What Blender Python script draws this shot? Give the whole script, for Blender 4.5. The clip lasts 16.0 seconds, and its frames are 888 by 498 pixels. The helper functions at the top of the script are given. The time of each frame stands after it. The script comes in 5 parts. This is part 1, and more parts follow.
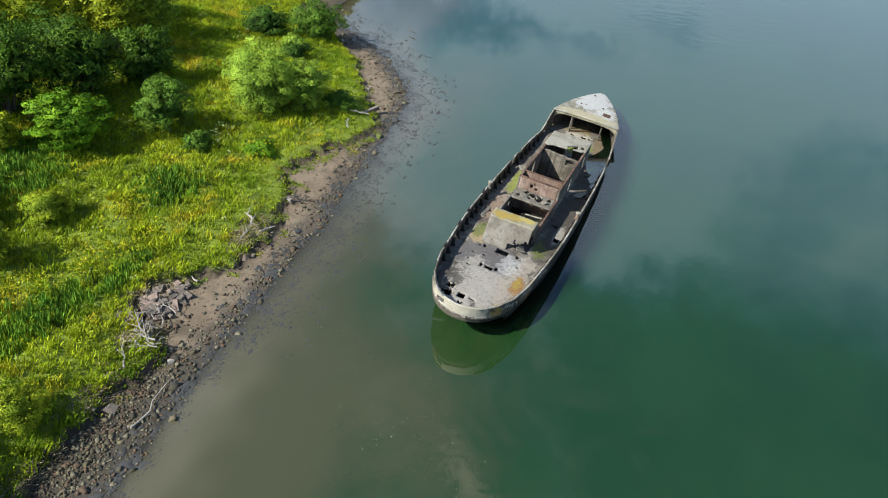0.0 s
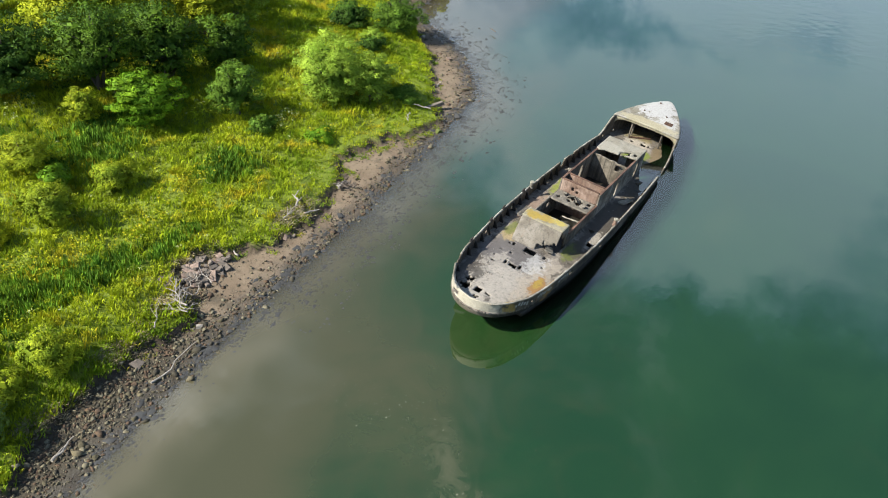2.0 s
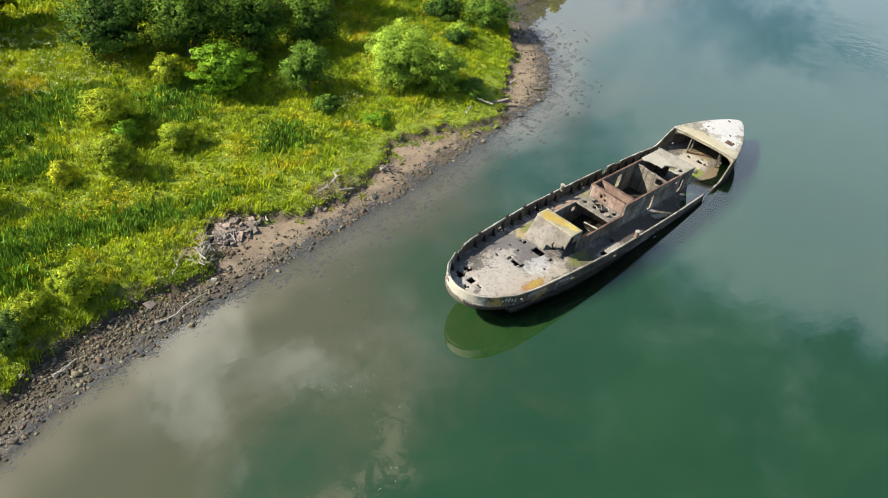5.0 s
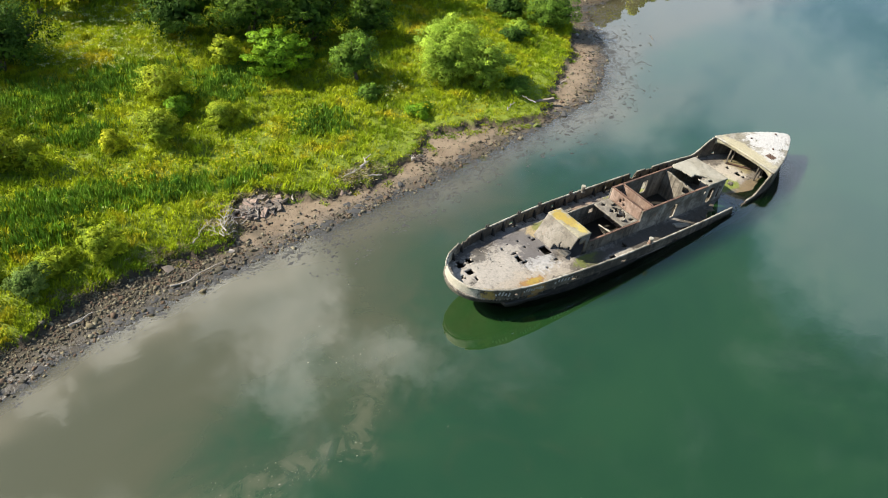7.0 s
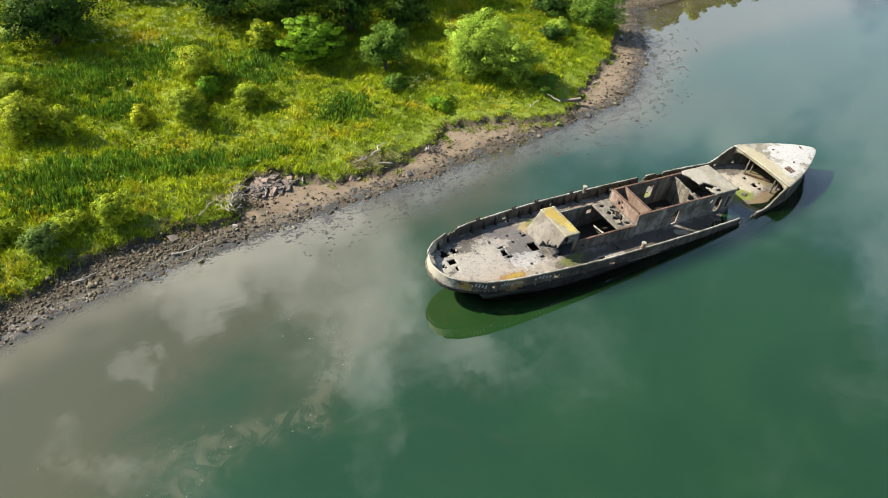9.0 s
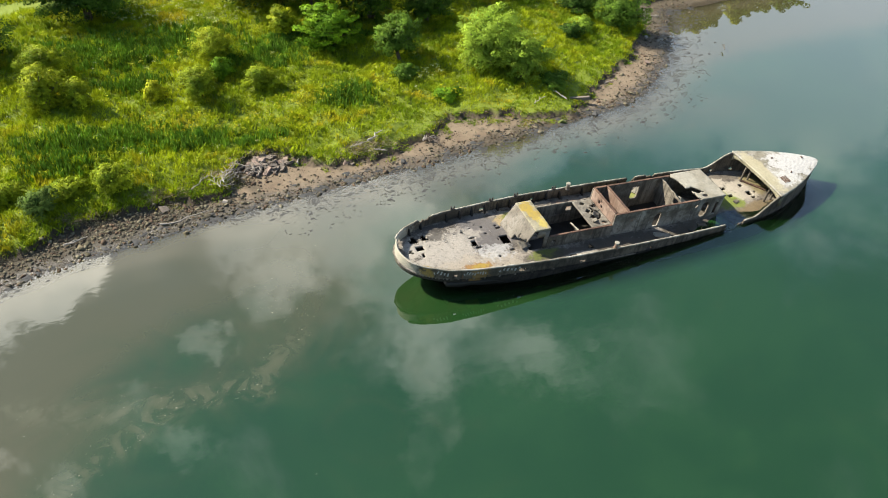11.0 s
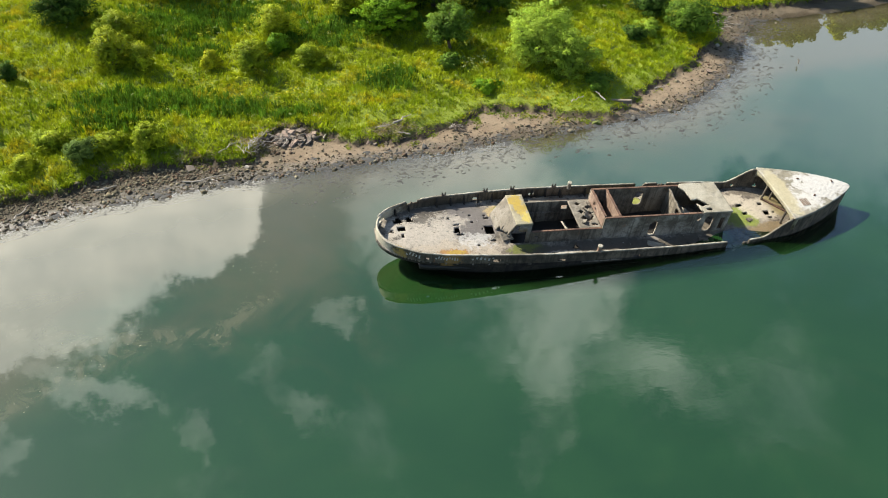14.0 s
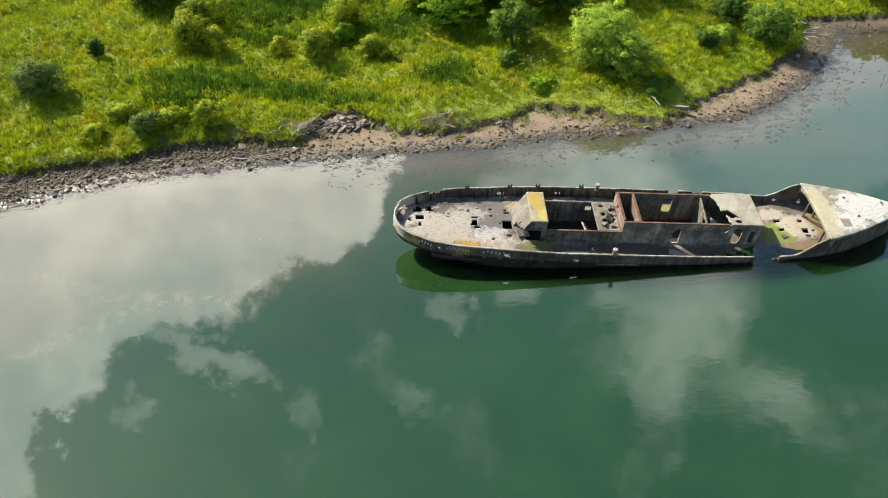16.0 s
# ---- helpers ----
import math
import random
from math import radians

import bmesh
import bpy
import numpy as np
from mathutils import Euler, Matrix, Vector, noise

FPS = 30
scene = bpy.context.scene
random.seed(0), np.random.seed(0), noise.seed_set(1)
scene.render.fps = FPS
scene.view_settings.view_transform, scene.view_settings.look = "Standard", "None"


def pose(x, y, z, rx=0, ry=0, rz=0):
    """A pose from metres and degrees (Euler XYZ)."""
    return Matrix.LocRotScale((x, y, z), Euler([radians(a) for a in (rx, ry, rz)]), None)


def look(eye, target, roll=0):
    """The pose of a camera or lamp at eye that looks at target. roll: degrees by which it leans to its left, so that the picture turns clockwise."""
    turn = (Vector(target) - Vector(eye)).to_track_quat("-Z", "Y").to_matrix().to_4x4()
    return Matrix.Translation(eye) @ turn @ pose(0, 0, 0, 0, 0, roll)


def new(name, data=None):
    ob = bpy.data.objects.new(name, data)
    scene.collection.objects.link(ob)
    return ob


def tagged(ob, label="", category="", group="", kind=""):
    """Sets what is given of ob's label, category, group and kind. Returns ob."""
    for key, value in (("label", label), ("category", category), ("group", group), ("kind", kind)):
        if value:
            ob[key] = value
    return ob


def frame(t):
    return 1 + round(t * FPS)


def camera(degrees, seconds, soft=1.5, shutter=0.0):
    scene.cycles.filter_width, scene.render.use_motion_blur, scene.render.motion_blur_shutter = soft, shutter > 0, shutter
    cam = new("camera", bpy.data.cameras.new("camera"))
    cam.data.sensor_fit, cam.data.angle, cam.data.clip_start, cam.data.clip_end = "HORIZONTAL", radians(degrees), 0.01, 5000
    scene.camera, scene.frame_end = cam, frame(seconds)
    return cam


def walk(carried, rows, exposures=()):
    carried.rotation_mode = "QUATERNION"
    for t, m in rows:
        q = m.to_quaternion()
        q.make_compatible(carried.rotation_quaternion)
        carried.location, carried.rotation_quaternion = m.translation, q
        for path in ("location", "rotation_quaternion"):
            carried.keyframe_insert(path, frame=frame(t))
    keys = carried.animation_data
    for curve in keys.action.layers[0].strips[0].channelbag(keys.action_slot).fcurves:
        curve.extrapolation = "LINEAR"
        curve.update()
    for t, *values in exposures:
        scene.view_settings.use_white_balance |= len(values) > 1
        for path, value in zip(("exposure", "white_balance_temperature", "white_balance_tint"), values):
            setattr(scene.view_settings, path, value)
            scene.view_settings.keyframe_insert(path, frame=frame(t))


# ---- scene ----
cam = camera(57.9, 16.0, soft=1.0)
PATH = [
    (0, (-52.395, -13.84, 34.071), (-50.867, -13.222, 32.937), 1.9),
    (0.5, (-52.025, -15.067, 34.103), (-50.523, -14.394, 32.967), 1.8),
    (1, (-51.623, -16.501, 34.185), (-50.153, -15.762, 33.048), 1.5),
    (1.5, (-51.31, -18.045, 34.363), (-49.874, -17.243, 33.226), 1.3),
    (2, (-50.756, -19.715, 34.576), (-49.359, -18.85, 33.435), 1.0),
    (2.5, (-50.08, -21.063, 34.614), (-48.717, -20.148, 33.471), 1.0),
    (3, (-49.312, -22.417, 34.635), (-47.982, -21.457, 33.491), 1.1),
    (3.5, (-48.604, -23.806, 34.762), (-47.307, -22.804, 33.616), 1.2),
    (4, (-47.81, -25.407, 34.918), (-46.554, -24.356, 33.77), 1.2),
    (6.5, (-42.882, -32.254, 35.332), (-41.85, -30.991, 34.175), 0.9),
    (7, (-41.734, -33.581, 35.425), (-40.753, -32.28, 34.265), 0.8),
    (7.5, (-40.533, -34.943, 35.56), (-39.604, -33.606, 34.399), 0.5),
    (8, (-39.152, -36.324, 35.674), (-38.276, -34.954, 34.51), 0.4),
    (8.5, (-37.875, -37.327, 35.651), (-37.037, -35.934, 34.485), 0.5),
    (9, (-36.511, -38.35, 35.618), (-35.709, -36.938, 34.451), 0.7),
    (11.5, (-29.005, -43.453, 35.895), (-28.407, -41.955, 34.714), 0.9),
    (12, (-27.25, -44.405, 35.961), (-26.705, -42.888, 34.777), 0.8),
    (12.5, (-25.631, -45.171, 35.967), (-25.135, -43.638, 34.781), 0.7),
    (13, (-23.88, -45.936, 35.983), (-23.439, -44.388, 34.796), 0.7),
    (13.5, (-22.253, -46.593, 36.016), (-21.864, -45.033, 34.827), 0.6),
    (14, (-20.451, -47.283, 36.053), (-20.126, -45.709, 34.862), 0.5),
    (14.5, (-18.768, -47.861, 36.039), (-18.508, -46.275, 34.848), 0.2),
    (15, (-16.884, -48.438, 36.027), (-16.703, -46.841, 34.837), -0.2),
    (15.5, (-15.076, -48.914, 35.996), (-14.968, -47.31, 34.806), -0.6),
    (16, (-13.159, -49.332, 35.98), (-13.122, -47.724, 34.791), -0.9),
]
walk(cam, [(t, look(eye, target, roll)) for t, eye, target, roll in PATH], exposures=((0.0, 0.65, 5850, 8), (1.5, 0.82, 6050, 9.5), (3.5, 1.03, 6300, 10.5), (8.0, 1.08, 6450, 10), (16.0, 1.06, 6600, 8.5)))

# ---- light ----
SUN_AZ, SUN_EL = 140.0, 44.0
sun_way = Vector((math.cos(radians(SUN_AZ)) * math.cos(radians(SUN_EL)), math.sin(radians(SUN_AZ)) * math.cos(radians(SUN_EL)), math.sin(radians(SUN_EL))))
sun = new("sun", bpy.data.lights.new("sun", "SUN"))
sun.data.energy, sun.data.angle, sun.data.color = 5.0, radians(0.6), (1.0, 0.93, 0.81)
sun.matrix_world = look((0, 0, 60), Vector((0, 0, 60)) - sun_way)


# ---- node helpers ----
def put(tree, socket, value):
    if isinstance(value, bpy.types.NodeSocket):
        tree.links.new(value, socket)
    elif isinstance(value, (tuple, list)) and len(value) == 3 and socket.type == "RGBA":
        socket.default_value = (*value, 1.0)
    else:
        socket.default_value = value


def calc(tree, op, a, b=0.0, c=0.0, clamp=False):
    node = tree.nodes.new("ShaderNodeMath")
    node.operation, node.use_clamp = op, clamp
    put(tree, node.inputs[0], a), put(tree, node.inputs[1], b), put(tree, node.inputs[2], c)
    return node.outputs[0]


def noisy(tree, vec, scale, detail=4.0, rough=0.55, warp=0.0):
    node = tree.nodes.new("ShaderNodeTexNoise")
    put(tree, node.inputs["Vector"], vec)
    node.inputs["Scale"].default_value, node.inputs["Detail"].default_value = scale, detail
    node.inputs["Roughness"].default_value, node.inputs["Distortion"].default_value = rough, warp
    return node.outputs["Fac"]


def step(tree, value, lo, hi, a=0.0, b=1.0):
    node = tree.nodes.new("ShaderNodeMapRange")
    node.interpolation_type = "SMOOTHSTEP"
    for i, v in enumerate((value, lo, hi, a, b)):
        put(tree, node.inputs[i], v)
    return node.outputs[0]


def blend(tree, fac, a, b, mode="MIX"):
    node = tree.nodes.new("ShaderNodeMix")
    node.data_type, node.blend_type = "RGBA", mode
    put(tree, node.inputs[0], fac), put(tree, node.inputs[6], a), put(tree, node.inputs[7], b)
    return node.outputs[2]


def stretch(tree, vec, sx, sy, sz, ox=0.0, oy=0.0, oz=0.0):
    node = tree.nodes.new("ShaderNodeMapping")
    put(tree, node.inputs["Vector"], vec)
    node.inputs["Scale"].default_value, node.inputs["Location"].default_value = (sx, sy, sz), (ox, oy, oz)
    return node.outputs[0]


def relief(tree, height, strength, distance):
    node = tree.nodes.new("ShaderNodeBump")
    node.inputs["Strength"].default_value, node.inputs["Distance"].default_value = strength, distance
    put(tree, node.inputs["Height"], height)
    return node.outputs[0]


def place_of(tree):
    return tree.nodes.new("ShaderNodeTexCoord").outputs["Object"]


def parts_of(tree, vec):
    node = tree.nodes.new("ShaderNodeSeparateXYZ")
    put(tree, node.inputs[0], vec)
    return node.outputs


def spot(tree, vec, x, y, rx, ry, ragged=0.5, scale=1.2):
    """A ragged patch of stain round a place in plan."""
    p = parts_of(tree, vec)
    dx = calc(tree, "DIVIDE", calc(tree, "SUBTRACT", p[0], x), rx)
    dy = calc(tree, "DIVIDE", calc(tree, "SUBTRACT", p[1], y), ry)
    d = calc(tree, "SQRT", calc(tree, "ADD", calc(tree, "MULTIPLY", dx, dx), calc(tree, "MULTIPLY", dy, dy)))
    n = calc(tree, "MULTIPLY", calc(tree, "SUBTRACT", noisy(tree, vec, scale / min(1.0, 0.8 * min(rx, ry)), 8, 0.72), 0.5), 3.2 * ragged)
    return step(tree, calc(tree, "ADD", d, n), 1.15, 0.75)


def surface(name):
    m = bpy.data.materials.new(name)
    m.use_nodes = True
    return m, m.node_tree, m.node_tree.nodes["Principled BSDF"]


def island(tree):
    return tree.nodes.new("ShaderNodeNewGeometry").outputs["Random Per Island"]


# ---- sky with broken cloud ----
world = bpy.data.worlds.new("sky")
scene.world = world
world.use_nodes = True
wt = world.node_tree
wt.nodes.clear()
sky = wt.nodes.new("ShaderNodeTexSky")
sky.sky_type, sky.sun_disc = "NISHITA", False
sky.sun_elevation, sky.sun_rotation = radians(SUN_EL), math.atan2(sun_way.x, sun_way.y)
sky.air_density, sky.dust_density, sky.ozone_density = 1.0, 0.7, 2.2
way = wt.nodes.new("ShaderNodeTexCoord").outputs["Generated"]
puff = noisy(wt, stretch(wt, way, 1, 1, 1.5), 4.6, 9, 0.6, 0.3)


def bank(az, el, wide, much):
    """A bank of cloud round a heading and a height over the horizon, in degrees."""
    node = wt.nodes.new("ShaderNodeVectorMath")
    node.operation = "DOT_PRODUCT"
    put(wt, node.inputs[0], way)
    node.inputs[1].default_value = (math.cos(radians(az)) * math.cos(radians(el)), math.sin(radians(az)) * math.cos(radians(el)), math.sin(radians(el)))
    return step(wt, node.outputs["Value"], math.cos(radians(wide)), 1.0, 0.0, much)


flat = parts_of(wt, way)
turn_ = calc(wt, "MULTIPLY", calc(wt, "ARCTAN2", flat[1], flat[0]), 57.2958)
lift_ = calc(wt, "MULTIPLY", calc(wt, "ARCSINE", flat[2]), 57.2958)
fray = calc(wt, "SUBTRACT", puff, 0.5)
frayed_turn = calc(wt, "MULTIPLY_ADD", calc(wt, "SUBTRACT", noisy(wt, way, 9.0, 9, 0.68), 0.5), 15.0, turn_)
frayed_lift = calc(wt, "MULTIPLY_ADD", calc(wt, "SUBTRACT", noisy(wt, stretch(wt, way, 1, 1, 1, 5, 3, 8), 9.0, 9, 0.68), 0.5), 11.0, lift_)


def cloud(az, el, wide, tall, slant, much):
    """One lobe of cloud: its heading, height over the horizon and half sizes in degrees, its slant and its thickness."""
    a = calc(wt, "SUBTRACT", frayed_turn, az)
    e = calc(wt, "SUBTRACT", calc(wt, "MULTIPLY_ADD", a, -slant, frayed_lift), el)
    a, e = calc(wt, "DIVIDE", a, wide), calc(wt, "DIVIDE", e, tall)
    d = calc(wt, "MULTIPLY_ADD", a, a, calc(wt, "MULTIPLY", e, e))
    return step(wt, d, 2.0, 0.1, 0.0, much)


def heap(lobes, lo, hi, rough):
    total = calc(wt, "MULTIPLY", fray, rough)
    for lobe in lobes:
        total = calc(wt, "ADD", total, cloud(*lobe))
    return step(wt, total, lo, hi)


CUMULUS = ((124, 30, 13, 11, 0.12, 1.1), (107, 29, 11, 10, 0.1, 1.1), (132, 42, 7, 7, 0.4, 1.0), (98, 28, 5, 8, -0.2, 0.8))
WISPS = ((110, 42, 4, 1.5, -0.5, 0.8), (118.5, 43.5, 1.8, 1.6, 0, 0.8), (89, 41, 2.2, 1.5, 0, 0.65), (94, 45.5, 4, 1.5, -0.4, 0.5), (64, 42.5, 9, 3.2, 0.1, 0.38), (68, 48, 3, 6, 0, 0.45), (56, 43, 4, 2, 0, 0.3), (104, 47, 1.6, 1.2, 0, 0.4),
         (78, 33, 8, 5, 0.1, 1.0), (82, 39, 3.5, 1.8, 0.1, 0.5), (68, 37, 6, 5, 0, 0.7))
VEIL = ((15, 28, 14, 7.5, 0, 0.95), (20, 24, 5, 3, 0, 0.3), (8, 33, 9, 4, 0, 0.3), (45, 18, 12, 4, 0, 0.9), (8, 15, 15, 3, 0, 1.0), (61, 25, 7, 6, 0.3, 0.9), (73, 28, 9, 7, 0, 0.8), (26, 25, 3, 4, -1, 0.25), (48, 27, 14, 8, 0, 0.4), (90, 33, 9, 6, 0, 0.35), (30, 14, 60, 13, 0, 0.3), (34, 20, 10, 5, 0, 0.5), (-9, 23, 14, 12, 0, 0.4), (52, 23, 14, 6, 0, 0.5), (-6, 17, 9, 6, 0, 0.45), (-150, 40, 60, 25, 0, 0.6), (2, 24, 24, 14, 0, 0.3))
thick = calc(wt, "MAXIMUM", heap(CUMULUS, 0.36, 0.66, 1.3), calc(wt, "MULTIPLY", heap(WISPS, 0.06, 1.1, 2.2), 0.66))
haze = calc(wt, "MULTIPLY", heap(VEIL, 0.05, 1.2, 1.2), 0.75)
near_sun = bank(SUN_AZ, SUN_EL, 125, 1.0)
glow = wt.nodes.new("ShaderNodeBackground")
put(wt, glow.inputs["Color"], blend(wt, step(wt, noisy(wt, way, 9.0, 5, 0.6), 0.35, 0.7), (0.66, 0.69, 0.73), (1.0, 0.99, 0.96)))
put(wt, glow.inputs["Strength"], calc(wt, "MULTIPLY_ADD", near_sun, 1.3, 0.48))
clear = wt.nodes.new("ShaderNodeBackground")
put(wt, clear.inputs["Color"], sky.outputs[0])
clear.inputs["Strength"].default_value = 0.075
thin = wt.nodes.new("ShaderNodeBackground")
put(wt, thin.inputs["Color"], blend(wt, haze, (0.28, 0.56, 1.0), (0.82, 0.91, 1.0)))
thin.inputs["Strength"].default_value = 0.85
under = wt.nodes.new("ShaderNodeMixShader")
put(wt, under.inputs[0], haze), put(wt, under.inputs[1], clear.outputs[0]), put(wt, under.inputs[2], thin.outputs[0])
both = wt.nodes.new("ShaderNodeMixShader")
put(wt, both.inputs[0], thick), put(wt, both.inputs[1], under.outputs[0]), put(wt, both.inputs[2], glow.outputs[0])
put(wt, wt.nodes.new("ShaderNodeOutputWorld").inputs[0], both.outputs[0])


# ---- materials ----
def concrete(name, pale, dark, rough=0.88, streak=0.0, spots=(), grain=1.0, rust=0.25, crack=0.0, grime=0.35):
    """Weathered cast concrete: clouds of stain, grain, down streaks, rust blots and shaped patches of lichen or moss."""
    m, t, b = surface(name)
    v = place_of(t)
    big = step(t, noisy(t, v, 0.55, 6, 0.62, 0.6), 0.36, 0.66)
    fine = noisy(t, v, 9.0, 8, 0.7)
    c = blend(t, big, dark, pale)
    c = blend(t, step(t, noisy(t, v, 2.4, 7, 0.68), 0.5, 0.64, 0.0, 1.6 * grime), c, tuple(0.45 * a for a in dark))
    c = blend(t, step(t, noisy(t, stretch(t, v, 1, 1, 1, 3, 9, 2), 5.5, 8, 0.75), 0.57, 0.63, 0.0, grime), c, tuple(0.25 * a for a in dark))
    if streak:
        s = noisy(t, stretch(t, v, 2.6, 2.6, 0.12), 1.6, 6, 0.65)
        c = blend(t, step(t, s, 0.46, 0.64, 0.0, streak), c, tuple(0.35 * a for a in dark))
    c = blend(t, step(t, noisy(t, stretch(t, v, 1, 1, 0.5, 7, 3, 1), 1.1, 8, 0.7), 0.63, 0.74, 0.0, rust * 2), c, (0.22, 0.10, 0.045))
    if crack:
        w = t.nodes.new("ShaderNodeTexVoronoi")
        w.feature = "DISTANCE_TO_EDGE"
        put(t, w.inputs["Vector"], v)
        w.inputs["Scale"].default_value = 0.7
        c = blend(t, step(t, w.outputs["Distance"], 0.012, 0.0, 0.0, crack), c, tuple(0.25 * a for a in dark))
    for x, y, rx, ry, ragged, colour, much in spots:
        c = blend(t, calc(t, "MULTIPLY", spot(t, v, x, y, rx, ry, ragged), much), c, colour)
    c = blend(t, step(t, noisy(t, stretch(t, v, 1, 1, 1, 13, 4, 6), 3.6, 10, 0.78), 0.5, 0.66, 0.0, 0.75 * grime), c, tuple(0.6 * a for a in dark))
    c = blend(t, step(t, fine, 0.3, 0.7, 0.0, 1.0), blend(t, 0.3, c, tuple(0.5 * a for a in dark)), c)
    put(t, b.inputs["Base Color"], c)
    b.inputs["Roughness"].default_value = rough
    put(t, b.inputs["Normal"], relief(t, calc(t, "ADD", fine, calc(t, "MULTIPLY", noisy(t, v, 2.2, 6, 0.6), 2.0)), 0.55 * grain, 0.05))
    return m


MOSS, LICHEN, AMBER, CRUST, WET = (0.13, 0.15, 0.02), (0.36, 0.25, 0.03), (0.28, 0.14, 0.03), (0.36, 0.325, 0.27), (0.035, 0.032, 0.026)
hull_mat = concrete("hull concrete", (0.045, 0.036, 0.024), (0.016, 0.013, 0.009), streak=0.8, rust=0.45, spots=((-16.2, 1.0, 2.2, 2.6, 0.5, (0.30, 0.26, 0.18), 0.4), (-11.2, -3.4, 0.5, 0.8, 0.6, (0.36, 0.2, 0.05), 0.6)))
bulwark_mat = concrete("bulwark concrete", (0.185, 0.15, 0.104), (0.062, 0.049, 0.033), streak=0.75, rust=0.5, spots=((-16.2, 1.0, 2.6, 3.0, 0.5, (0.46, 0.42, 0.32), 0.9), (-14.3, -1.6, 0.5, 0.9, 0.8, (0.42, 0.27, 0.05), 0.7), (-10.8, -3.1, 0.6, 0.8, 0.9, (0.4, 0.22, 0.05), 0.6)))
AFT_STAINS = ((-11.6, 2.35, 2.4, 0.55, 1.2, (0.055, 0.047, 0.038), 0.85), (-13.1, 0.9, 1.0, 0.45, 1.6, (0.07, 0.058, 0.045), 0.6), (-9.6, -0.7, 1.6, 0.5, 1.7, (0.09, 0.08, 0.068), 0.6), (-11.8, -1.2, 1.4, 0.3, 1.8, (0.10, 0.082, 0.06), 0.55), (-8.7, 0.6, 2.3, 2.4, 0.35, (0.115, 0.105, 0.10), 0.9), (-12.6, -0.2, 2.7, 1.9, 0.75, CRUST, 0.95), (-12.0, 1.5, 1.0, 0.7, 1.5, (0.04, 0.036, 0.03), 0.8), (-10.1, -2.0, 3.6, 0.9, 0.8, (0.36, 0.31, 0.24), 0.9), (-8.6, -1.2, 1.2, 0.8, 1.6, (0.45, 0.44, 0.41), 0.65), (-10.4, 1.0, 1.5, 1.0, 1.3, CRUST, 0.7),
    (-10.6, -2.35, 1.3, 0.42, 0.8, AMBER, 0.9), (-10.3, -2.3, 0.7, 0.25, 0.8, LICHEN, 0.8), (-4.9, -2.4, 1.5, 0.6, 0.55, MOSS, 0.95), (-6.3, 2.0, 0.9, 0.7, 0.7, (0.34, 0.26, 0.13), 0.9), (-5.4, 2.3, 1.2, 0.5, 0.7, MOSS, 0.8))
FORE_STAINS = ((1.2, -2.7, 7.0, 1.0, 0.5, (0.062, 0.052, 0.038), 0.9), (8.6, -2.6, 2.6, 0.9, 0.7, (0.07, 0.058, 0.04), 0.85), (-2.3, -3.0, 1.6, 0.35, 0.6, (0.40, 0.36, 0.29), 0.8), (4.0, 2.4, 2.6, 0.5, 0.7, (0.24, 0.27, 0.03), 0.8), (-1.5, 2.6, 2.6, 0.6, 0.9, (0.27, 0.18, 0.12), 0.7),
    (13.4, -0.5, 1.3, 1.2, 0.6, (0.15, 0.19, 0.02), 0.95), (15.2, 0.3, 1.6, 1.3, 0.6, (0.42, 0.37, 0.285), 0.85), (13.3, 1.7, 1.2, 0.7, 0.9, (0.38, 0.335, 0.26), 0.8), (15.4, -2.2, 2.4, 0.8, 0.5, (0.17, 0.12, 0.055), 0.9), (17.2, 0.6, 1.3, 1.4, 0.7, (0.20, 0.16, 0.06), 0.8))
deck_mat = concrete("deck concrete", (0.27, 0.235, 0.19), (0.12, 0.10, 0.074), rust=0.25, grime=0.68, crack=0.6, spots=AFT_STAINS + FORE_STAINS)
wall_mat = concrete("deckhouse concrete", (0.25, 0.218, 0.165), (0.10, 0.083, 0.058), streak=0.7, rust=0.45)
wall_white = concrete("flaking whitewashed concrete", (0.41, 0.375, 0.305), (0.12, 0.10, 0.07), streak=0.6, rust=0.45)
rusty_mat = concrete("rust-stained concrete", (0.34, 0.25, 0.19), (0.20, 0.125, 0.085), streak=0.5, rust=0.4, grime=0.25)
roof_mat = concrete("pale roof concrete", (0.36, 0.335, 0.265), (0.25, 0.225, 0.165), rust=0.12, grime=0.25)
castle_mat = concrete("guano-whitened concrete", (0.36, 0.34, 0.29), (0.20, 0.18, 0.13), rust=0.02, grime=0.4, crack=0.3, spots=((20.0, 0.1, 2.6, 2.0, 1.1, (0.46, 0.45, 0.425), 0.9), (17.6, -1.4, 1.0, 0.8, 1.4, (0.50, 0.49, 0.45), 0.8), (16.3, 0.0, 0.7, 3.2, 0.5, (0.42, 0.37, 0.22), 0.7)))
beam_mat = concrete("lichened concrete beam", (0.34, 0.31, 0.205), (0.21, 0.185, 0.11), rust=0.15)
lichen_mat = concrete("concrete under yellow lichen", (0.36, 0.325, 0.22), (0.26, 0.23, 0.15), rust=0.0, spots=((-5.4, 1.0, 0.5, 0.6, 0.9, LICHEN, 0.95), (-5.2, 0.1, 0.55, 0.8, 0.9, LICHEN, 0.9), (-5.0, -1.0, 0.4, 0.6, 1.0, (0.46, 0.36, 0.06), 0.8)))
slab_mat = concrete("grey slab concrete", (0.25, 0.225, 0.182), (0.15, 0.13, 0.098), rust=0.2, crack=0.35, grime=0.35)
chalk, t_, b_ = surface("faded white paint")
b_.inputs["Base Color"].default_value, b_.inputs["Roughness"].default_value = (0.36, 0.345, 0.31, 1), 0.9
